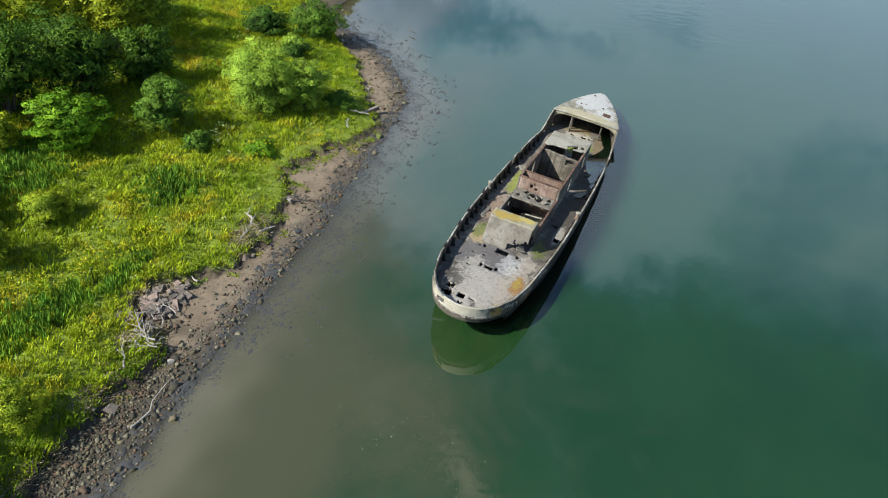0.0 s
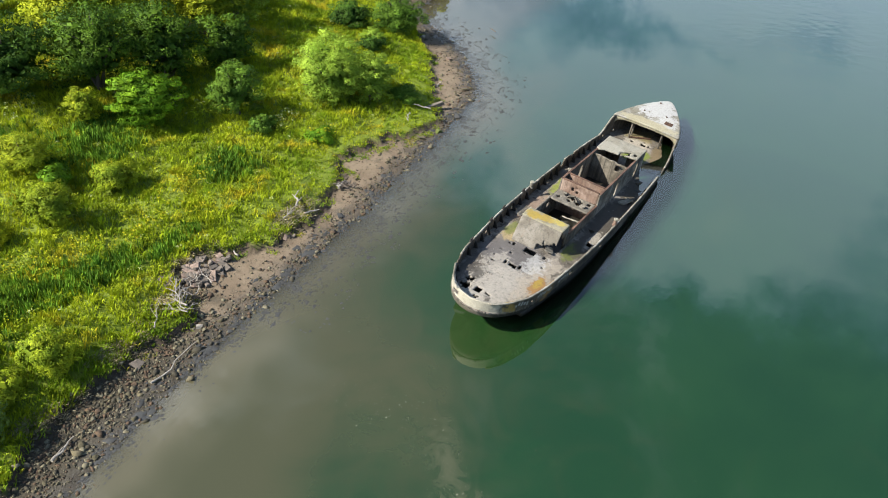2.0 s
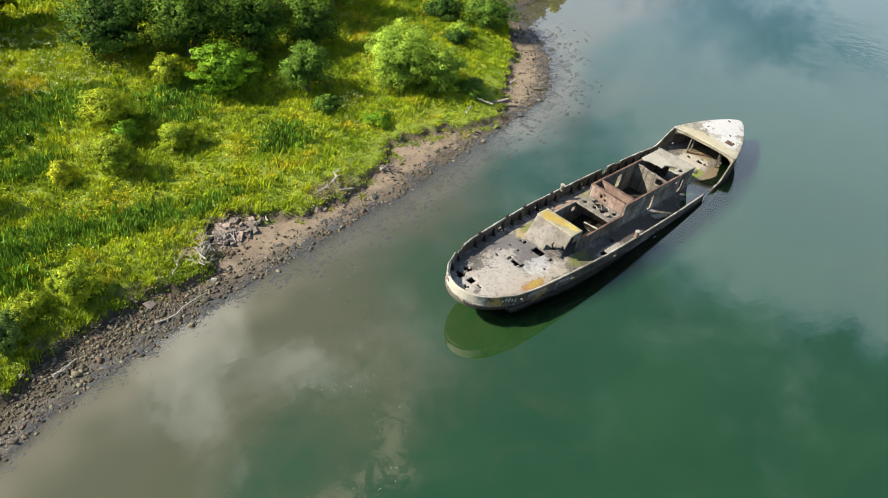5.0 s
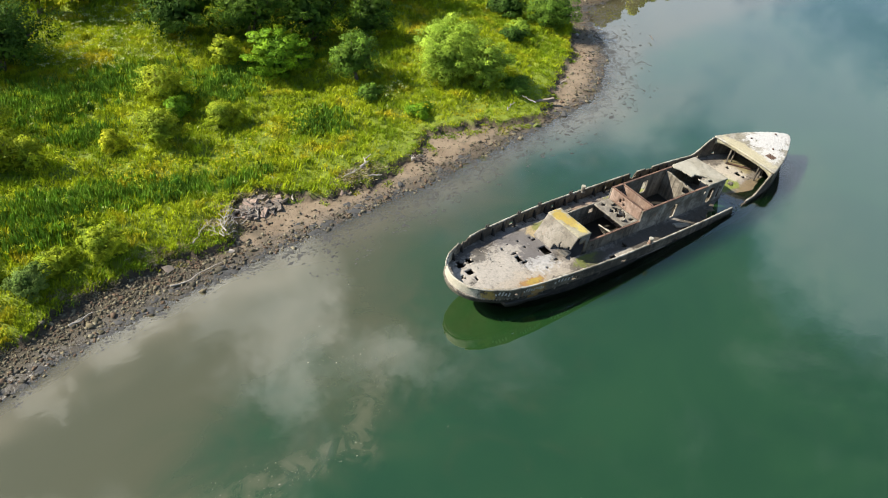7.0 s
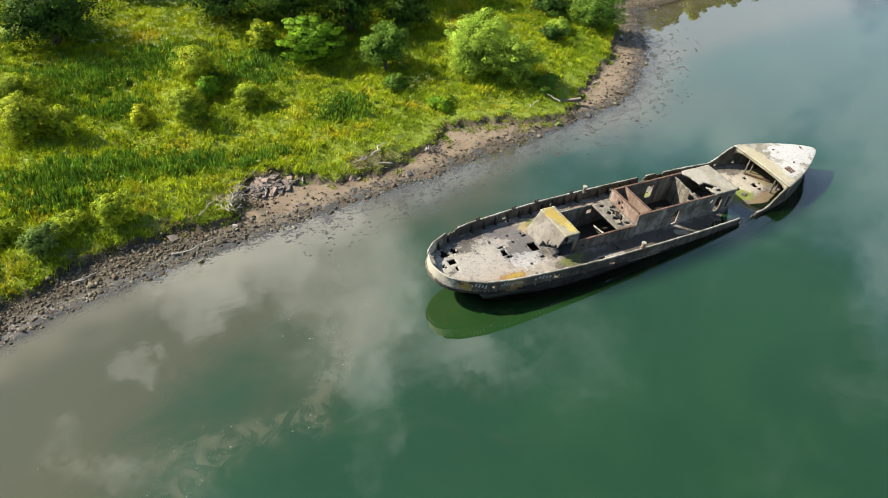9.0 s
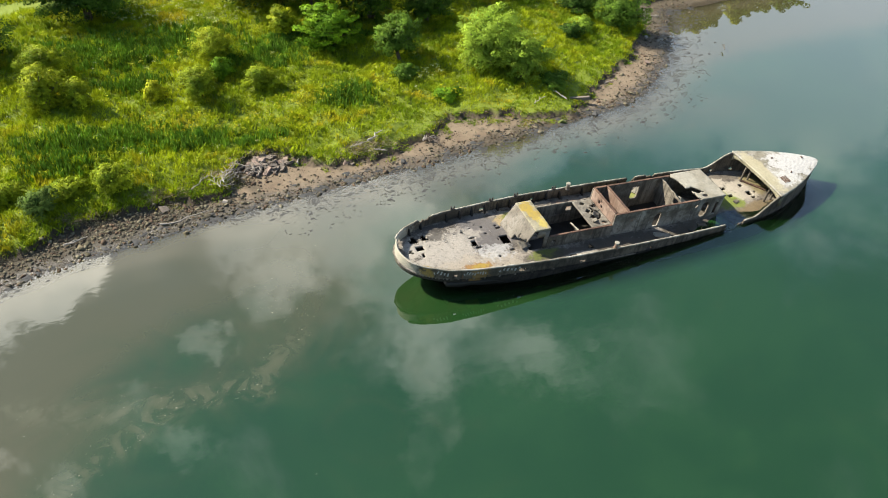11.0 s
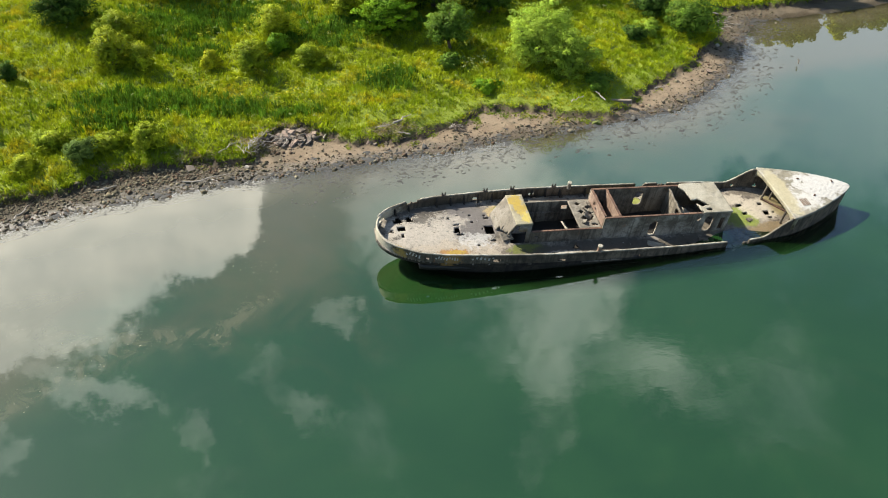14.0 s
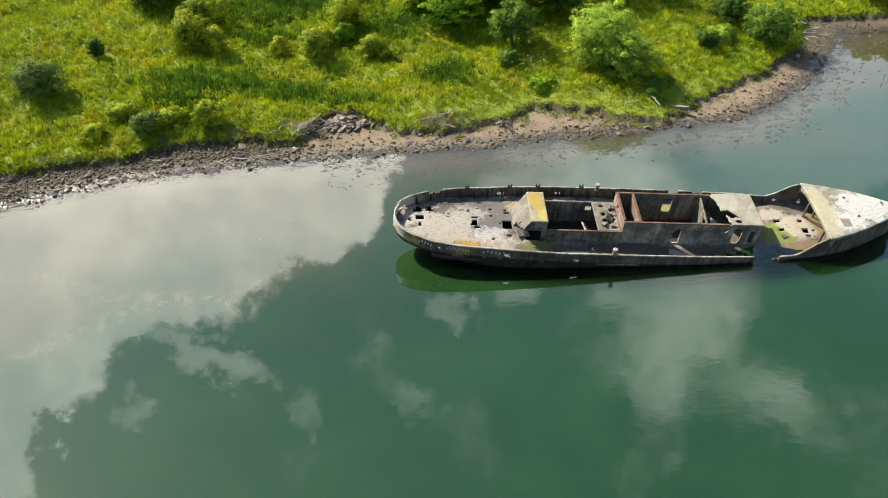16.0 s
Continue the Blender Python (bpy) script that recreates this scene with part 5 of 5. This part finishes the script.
x, y = scatter(45000, -50, 5, 18, 46, 5, in_patch)
meadow("nettle_bed", "bed of tall dark green nettles", blades(x, y, 5, 0.75 + 0.2 * wave(x, y, 1.0, 94), 0.05, 6, 0.35, 0.1), reed_mat, mottle(x, y, 221, 0.4))
x, y = scatter(7000, -62, 46, 8, 60, 7, lambda x, y, r: seen_field(x, y, r) & ((x < -17) | (x > 19) | (inland(x, y, BANK_LINE) > 5)) & (wave(x, y, 5.0, 95) + r.normal(scale=0.3, size=x.shape) > 0.35))
z = ground_height(x, y)
rs = np.random.RandomState(8)
quads = leaves_at(np.stack([x, y, z + 0.25], -1), rs.uniform(0.25, 0.7, len(x)), 40, 0.075, 9, 0.6)
meadow("bramble_mound", "low mounds of bramble and dock leaves", quads, bramble_mat, mottle(x, y, 231, 0.22))
x, y = scatter(4500, -62, 46, 8, 60, 17, lambda x, y, r: seen_field(x, y, r) & ((x < -17) | (x > 19) | (inland(x, y, BANK_LINE) > 5)) & (wave(x, y, 6.0, 97) + r.normal(scale=0.3, size=x.shape) > 0.2))
z = ground_height(x, y)
quads = leaves_at(np.stack([x, y, z + 0.3], -1), rs.uniform(0.25, 0.6, len(x)), 38, 0.07, 19, 0.6)
meadow("tansy_mound", "low mounds of yellow-green herbs", quads, yellow_leaf, mottle(x, y, 241, 0.22))
GOLD = ((-20.5, 25.0, 3.0, 1.2), (-25.5, 26.3, 2.5, 1.2), (-14.5, 26.5, 3.0, 1.0), (-17.0, 23.0, 2.5, 0.9), (-44.3, 26.6, 1.6, 0.7), (-29.5, 28.0, 1.5, 0.8), (-2.0, 24.0, 3.0, 0.8))


def in_gold(x, y, rng):
    d = np.full(x.shape, 9.0)
    for cx, cy, rx, ry in GOLD:
        d = np.minimum(d, np.hypot((x - cx) / rx, (y - cy) / ry))
    return (d + rng.normal(scale=0.4, size=x.shape) < 0.8) & seen_field(x, y, rng)


x, y = scatter(8500, -50, 5, 18, 40, 21, in_gold)
z = ground_height(x, y) + rs.uniform(0.4, 0.75, len(x))
quads = leaves_at(np.stack([x, y, z], -1), 0.12 + 0 * x, 9, 0.06, 22, 0.3)
meadow("ragwort_flowers", "scattered yellow ragwort flowers", quads, flower_yellow)
x, y = scatter(9000, -45, 30, 18, 58, 23, lambda x, y, r: seen_field(x, y, r) & (((np.hypot((x + 21) / 10, (y - 50) / 8) < 1) & (wave(x, y, 2.5, 111) > -0.2)) | (np.hypot((x + 1.8) / 2.5, (y - 27.8) / 1.2) < 1) & (r.random_sample(x.shape) < 0.8) | (r.random_sample(x.shape) < 0.015)))
z = ground_height(x, y) + rs.uniform(0.6, 1.0, len(x))
quads = leaves_at(np.stack([x, y, z], -1), 0.24 + 0 * x, 8, 0.07, 24, 0.2)
meadow("hogweed_flowers", "white heads of hogweed", quads, flower_white)


# ---- shore stones, rubble, driftwood, weed ----
def stone_mesh(seed, flat):
    rng = random.Random(seed)
    bm = bmesh.new()
    for k in range(9):
        d = Vector((rng.gauss(0, 1), rng.gauss(0, 1), rng.gauss(0, 1))).normalized()
        bm.verts.new((d.x * rng.uniform(0.8, 1.1), d.y * rng.uniform(0.6, 0.9), d.z * flat * rng.uniform(0.8, 1.1)))
    bmesh.ops.convex_hull(bm, input=bm.verts[:])
    loose = [v for v in bm.verts if not v.link_faces]
    bmesh.ops.delete(bm, geom=loose, context="VERTS")
    me = bpy.data.meshes.new("stone")
    bm.to_mesh(me)
    bm.free()
    return me


shapes = [stone_mesh(k, f) for k, f in enumerate((0.35, 0.5, 0.28, 0.6, 0.4, 0.3, 0.45, 0.55))]
rs = np.random.RandomState(31)
x, y = scatter(240000, -58, 40, 2, 44, 32, lambda x, y, r: (inland(x, y, WATER_LINE) > -1.6) & (inland(x, y, BANK_LINE) < 0.15)
               & (r.random_sample(x.shape) < np.where(x < -23 + 2 * wave(x, y, 3.0, 99), 0.35 + 0.6 * smooth(inland(x, y, WATER_LINE) + 0.6 * wave(x, y, 2.0, 101), 0.6, 2.0), np.where(x > 22, 0.3, 0.13 + 0.4 * smooth(inland(x, y, WATER_LINE), 2.6, 0.3)))))
z = ground_height(x, y)
verts, tris, base = [], [], 0
pieces = [(np.array([v.co[:] for v in me.vertices]), np.array([p.vertices[:] for p in me.polygons])) for me in shapes]
size = rs.gamma(1.4, 0.07, len(x)) + 0.04
size = np.where(x < -23, size * 0.72, size * 0.64)
for k in range(len(x)):
    pv, pf = pieces[k % 8]
    a = rs.uniform(0, math.tau)
    rot = np.array(Euler((rs.uniform(-0.6, 0.6), rs.uniform(-0.6, 0.6), a)).to_matrix())
    verts.append(pv @ rot.T * size[k] + np.array([x[k], y[k], z[k] + 0.1 * size[k]]))
    tris.append(pf + base)
    base += len(pv)
thing("shingle", "brown and grey shingle stones on mud", "stones", kind="stuff", data=quick_mesh("shingle", np.concatenate(verts), np.concatenate(tris).reshape(-1), 3, stone_mat))
for me in shapes:
    me.materials.append(stone_mat)
x, y = scatter(6000, -50, 34, 6, 44, 33, lambda x, y, r: (inland(x, y, WATER_LINE) > 0.2) & (inland(x, y, BANK_LINE) < 0.1) & (r.random_sample(x.shape) < np.where(x < -23, 0.65, 0.16)))
z = ground_height(x, y)
for k in range(min(290, len(x))):
    s = rs.uniform(0.1, 0.27) if x[k] < -23 else rs.uniform(0.08, 0.17)
    part("stone", shapes[k % 8], ground, m=pose(x[k], y[k], z[k] + 0.15 * s, rs.uniform(-20, 20), rs.uniform(-20, 20), rs.uniform(0, 360)) @ Matrix.Diagonal((s, s, s, 1)))
moss_rock, t_, b_ = surface("mossy rock")
put(t_, b_.inputs["Base Color"], blend(t_, noisy(t_, place_of(t_), 3.0, 6, 0.7), (0.05, 0.07, 0.012), (0.15, 0.17, 0.03)))
b_.inputs["Roughness"].default_value = 0.9
for label, px_, py_, sx, sy, sz, material in (("flat green mossy rock on mud", 7.8, 17.35, 0.75, 0.5, 0.35, moss_rock), ("dark rock at the water's edge", 11.7, 17.7, 0.55, 0.4, 0.35, weed_mat), ("dark rock on mud", 5.6, 17.9, 0.6, 0.35, 0.3, stone_mat), ("large pale boulder in shingle", -29.9, 15.4, 0.7, 0.45, 0.4, block_mat),
                                          ("pale stone under the bank", -14.2, 17.0, 0.35, 0.3, 0.3, block_mat), ("pale stone under the bank", -13.7, 16.8, 0.3, 0.25, 0.25, block_mat), ("small white stone on shingle", -25.1, 14.9, 0.28, 0.25, 0.22, drift_mat), ("dark rock on mud", -9.3, 15.8, 0.4, 0.3, 0.3, weed_mat), ("dark rock on mud", 17.5, 20.3, 0.5, 0.4, 0.3, stone_mat), ("pale stone on mud", 23.5, 26.0, 0.45, 0.4, 0.4, block_mat), ("pale square stone in mud", 27.6, 32.3, 0.35, 0.3, 0.35, drift_mat)):
    me = shapes[(int(abs(px_) * 7)) % 8].copy()
    me.materials.clear()
    me.materials.append(material)
    z = float(ground_height(np.array([px_]), np.array([py_]))[0])
    thing("rock", label, "rock", m=pose(px_, py_, z + 0.1, 0, 0, px_ * 50) @ Matrix.Diagonal((sx, sy * 1.2, sz * 1.6, 1)), data=me)
rng = random.Random(41)
for k in range(70):
    a, r = rng.uniform(0, math.tau), rng.uniform(0, 1) ** 0.6
    px_, py_ = -21.3 + 2.8 * r * math.cos(a), 18.9 + 1.3 * r * math.sin(a)
    z = float(ground_height(np.array([px_]), np.array([py_]))[0])
    lift = 0.3 * (1 - r) * rng.random()
    thing("concrete_block", "broken grey-brown concrete block in a rubble heap", "rubble", "rubble heap", m=pose(px_, py_, min(z, 1.0) + 0.1 + lift, rng.uniform(-22, 22), rng.uniform(-22, 22), rng.choice((20, 110, 65)) + rng.uniform(-35, 35)),
          data=block("concrete_block", (rng.uniform(0.3, 1.15), rng.uniform(0.22, 0.5), rng.uniform(0.08, 0.2)), block_mat, 0.03, 0.015, 500 + k))
thing("timber_baulk", "weathered squared timber on mud under the bank", "timber", m=pose(11.2, 20.1, 0.75, 0, -6, -28), data=block("timber_baulk", (2.0, 0.4, 0.35), block_mat, 0.03, 0.03, 7, 2))


def driftwood(label, x, y, length, turn, seed, boughs=6, thick=0.08, z_up=0.12, material=None, spread=1.0):
    rng = random.Random(seed)
    z = float(ground_height(np.array([x]), np.array([y]))[0])
    pts = [Vector((length * (k / 5 - 0.5), rng.uniform(-0.07, 0.07) * length, z_up + rng.uniform(0, 0.10) * length * 0.5)) for k in range(6)]
    pieces = [tube(pts, [thick * (1.1 - 0.15 * k) for k in range(6)], 7)]
    for k in range(boughs):
        a = pts[rng.randint(1, 4)]
        d = Vector((rng.uniform(0.4, 1.0), rng.choice((-1, 1)) * rng.uniform(0.1, 0.6) * spread, rng.uniform(-0.05, 0.22)))
        l = length * rng.uniform(0.15, 0.45)
        pieces.append(tube((a, a + d * l * 0.5 + Vector((0, 0, 0.04)), a + d * l), (thick * 0.55, thick * 0.4, thick * 0.15), 6))
    ob = thing("driftwood", label, "driftwood", m=pose(x, y, z, 0, 0, turn), data=mesh_of("driftwood", *pieces[0], material or drift_mat))
    for v, f in pieces[1:]:
        part("bough", mesh_of("bough", v, f, material or drift_mat), ob)


driftwood("bleached forked driftwood branch lying on rubble", -24.3, 17.5, 3.0, 65, 1, 14, 0.055, 0.3)
driftwood("bleached driftwood limb on the bank's foot", -23.8, 18.2, 2.4, 110, 2, 10, 0.04, 0.3)
driftwood("bleached driftwood limb on the bank's foot", -25.5, 16.9, 2.6, 100, 3, 14, 0.04, 0.3)
driftwood("thin bleached driftwood sticks on the bank", -24.8, 17.0, 2.2, 75, 61, 12, 0.035, 0.4)
driftwood("thin bleached driftwood sticks on the bank", -24.0, 17.1, 1.8, 50, 62, 10, 0.03, 0.25)
driftwood("thin bleached driftwood sticks on the bank", -23.0, 18.8, 1.6, 160, 63, 8, 0.03, 0.45)
driftwood("thin bleached driftwood sticks on the bank", -26.6, 17.0, 2.2, 40, 4, 7, 0.05, 0.25)
driftwood("thin bleached driftwood sticks on the bank", -25.0, 16.2, 2.0, -20, 5, 5, 0.05, 0.25)
for k in range(7):
    driftwood("thin bleached driftwood sticks on the bank", -24.6 + 0.55 * k + rng.uniform(-0.4, 0.4), 16.9 + 0.28 * k + rng.uniform(-0.5, 0.4), rng.uniform(1.2, 2.4), rng.uniform(10, 75), 80 + k, 4, 0.035, 0.4)
driftwood("long pale pole lying along shingle", -28.6, 13.6, 3.6, 12, 6, 1, 0.06, 0.1)
driftwood("pale stake on mud", -18.0, 18.7, 1.3, 70, 7, 1, 0.07, 0.15)
driftwood("pale driftwood branch on grass", -10.9, 18.7, 2.4, 35, 8, 4, 0.09, 0.5)
driftwood("thin pale driftwood branch on the bank", -12.4, 18.0, 2.2, 10, 9, 7, 0.045, 0.45)
driftwood("pale driftwood on the bank's edge", -10.9, 17.2, 1.2, -30, 10, 2, 0.07, 0.3)
driftwood("tangled grey tree root under the bank", -5.9, 18.3, 1.3, 20, 11, 16, 0.09, 0.25, None, 2.6)
driftwood("dark brown root tangle under the bank", -5.6, 17.9, 1.4, -40, 71, 16, 0.06, 0.3, bark, 2.6)
driftwood("dark brown root tangle under the bank", -5.9, 18.0, 1.2, 70, 72, 14, 0.05, 0.35, bark, 2.6)
driftwood("grey driftwood limb on shingle", -36.5, 13.3, 1.8, 15, 12, 3, 0.08, 0.15)
driftwood("pale pole leaning on boulders", -42.5, 10.8, 2.2, 70, 13, 1, 0.06, 0.3)
driftwood("bleached branch under the willow", 6.5, 20.0, 2.0, 30, 14, 6, 0.05, 0.6)
driftwood("bleached branch under the willow", 9.0, 20.0, 1.8, 100, 15, 6, 0.05, 0.6)
driftwood("bleached stick on mud", 16.5, 23.0, 1.4, 20, 16, 3, 0.06, 0.1)
for k in range(9):
    driftwood("pale stranded driftwood in a heap at the cove", 31.0 + rng.uniform(-1.6, 2.2), 38.2 + rng.uniform(-1.6, 2.4), rng.uniform(1.0, 2.4), rng.uniform(0, 180), 30 + k, 3, 0.07, 0.15)
driftwood("dead branch standing in shallow water", 34.3, 26.4, 1.3, 60, 50, 4, 0.05, 1.35, bark)
x, y = scatter(80000, -58, 40, -2, 40, 51, lambda x, y, r: (np.abs(inland(x, y, WATER_LINE) + 2.2) < 4.4) & (r.random_sample(x.shape) < 0.85 * np.exp(-((inland(x, y, WATER_LINE) + 0.3) / np.where(x > -22, np.where(inland(x, y, WATER_LINE) > 0, 0.9, 2.8), 0.75)) ** 2) * smooth(wave(x, y, 1.8, 57) + 0.5 * wave(x, y, 6.0, 58), -0.5, 0.5)))
rs = np.random.RandomState(52)
few = rs.randint(1, 6, len(x))
wide = np.repeat(rs.uniform(0.08, 0.3, len(x)), few)
x, y = np.repeat(x, few) + 1.3 * wide * rs.normal(size=few.sum()), np.repeat(y, few) + wide * rs.normal(size=few.sum())
ang = np.linspace(0, math.tau, 10)[:-1]
r = rs.gamma(2.0, 0.04, len(x)) + 0.05
rr = r[:, None] * rs.uniform(0.35, 1.4, (len(x), 9))
up_ = np.maximum(ground_height(x, y), -0.2 * r) + 0.004
ring = np.stack([x[:, None] + 1.4 * rr * np.cos(ang), y[:, None] + rr * np.sin(ang), up_[:, None] + 0.004 * rs.uniform(-6, 0.5, rr.shape)], -1)
tip = np.stack([x, y, up_ + 0.004 + 0.35 * r], -1)[:, None]
verts = [np.concatenate([ring, tip], 1).reshape(-1, 3)]
tris = [(np.array([(j, (j + 1) % 9, 9) for j in range(9)])[None] + 10 * np.arange(len(x))[:, None, None]).reshape(-1)]
thing("seaweed", "dark clumps of wet weed along the water's edge", "seaweed", kind="stuff", data=quick_mesh("seaweed", np.concatenate(verts), np.concatenate(tris).reshape(-1), 3, weed_mat))


# ---- foam flecks drifting on the current ----
foam_mat, t_, b_ = surface("dried foam")
b_.inputs["Base Color"].default_value, b_.inputs["Roughness"].default_value = (0.20, 0.195, 0.14, 1), 0.9
rs = np.random.RandomState(61)
px_, py_ = [rs.uniform(-45, 30, 60)], [rs.uniform(-25, 10, 60)]
for lane, much in zip(LANES, (220, 150, 90)):
    u = rs.uniform(0, len(lane) - 1, much)
    px_.append(np.interp(u, range(len(lane)), [p[0] for p in lane]) + rs.normal(scale=0.75, size=much))
    py_.append(np.interp(u, range(len(lane)), [p[1] for p in lane]) + rs.normal(scale=0.75, size=much))
px_, py_ = np.concatenate(px_), np.concatenate(py_)
rr, ang = rs.gamma(2.0, 0.0045, len(px_)) + 0.004, np.linspace(0, math.tau, 7)[:-1]
ring = np.stack([px_[:, None] + 1.5 * rr[:, None] * np.cos(ang), py_[:, None] + rr[:, None] * np.sin(ang), np.full((len(px_), 6), 0.006)], -1)
tip = np.stack([px_, py_, 0.016 + 0 * px_], -1)[:, None]
verts = np.concatenate([ring, tip], 1).reshape(-1, 3)
tris = (np.array([(j, (j + 1) % 6, 6) for j in range(6)])[None] + 7 * np.arange(len(px_))[:, None, None]).reshape(-1)
thing("foam_flecks", "pale flecks of foam drifting in lines on water", "foam", kind="stuff", data=quick_mesh("foam_flecks", verts, tris, 3, foam_mat))
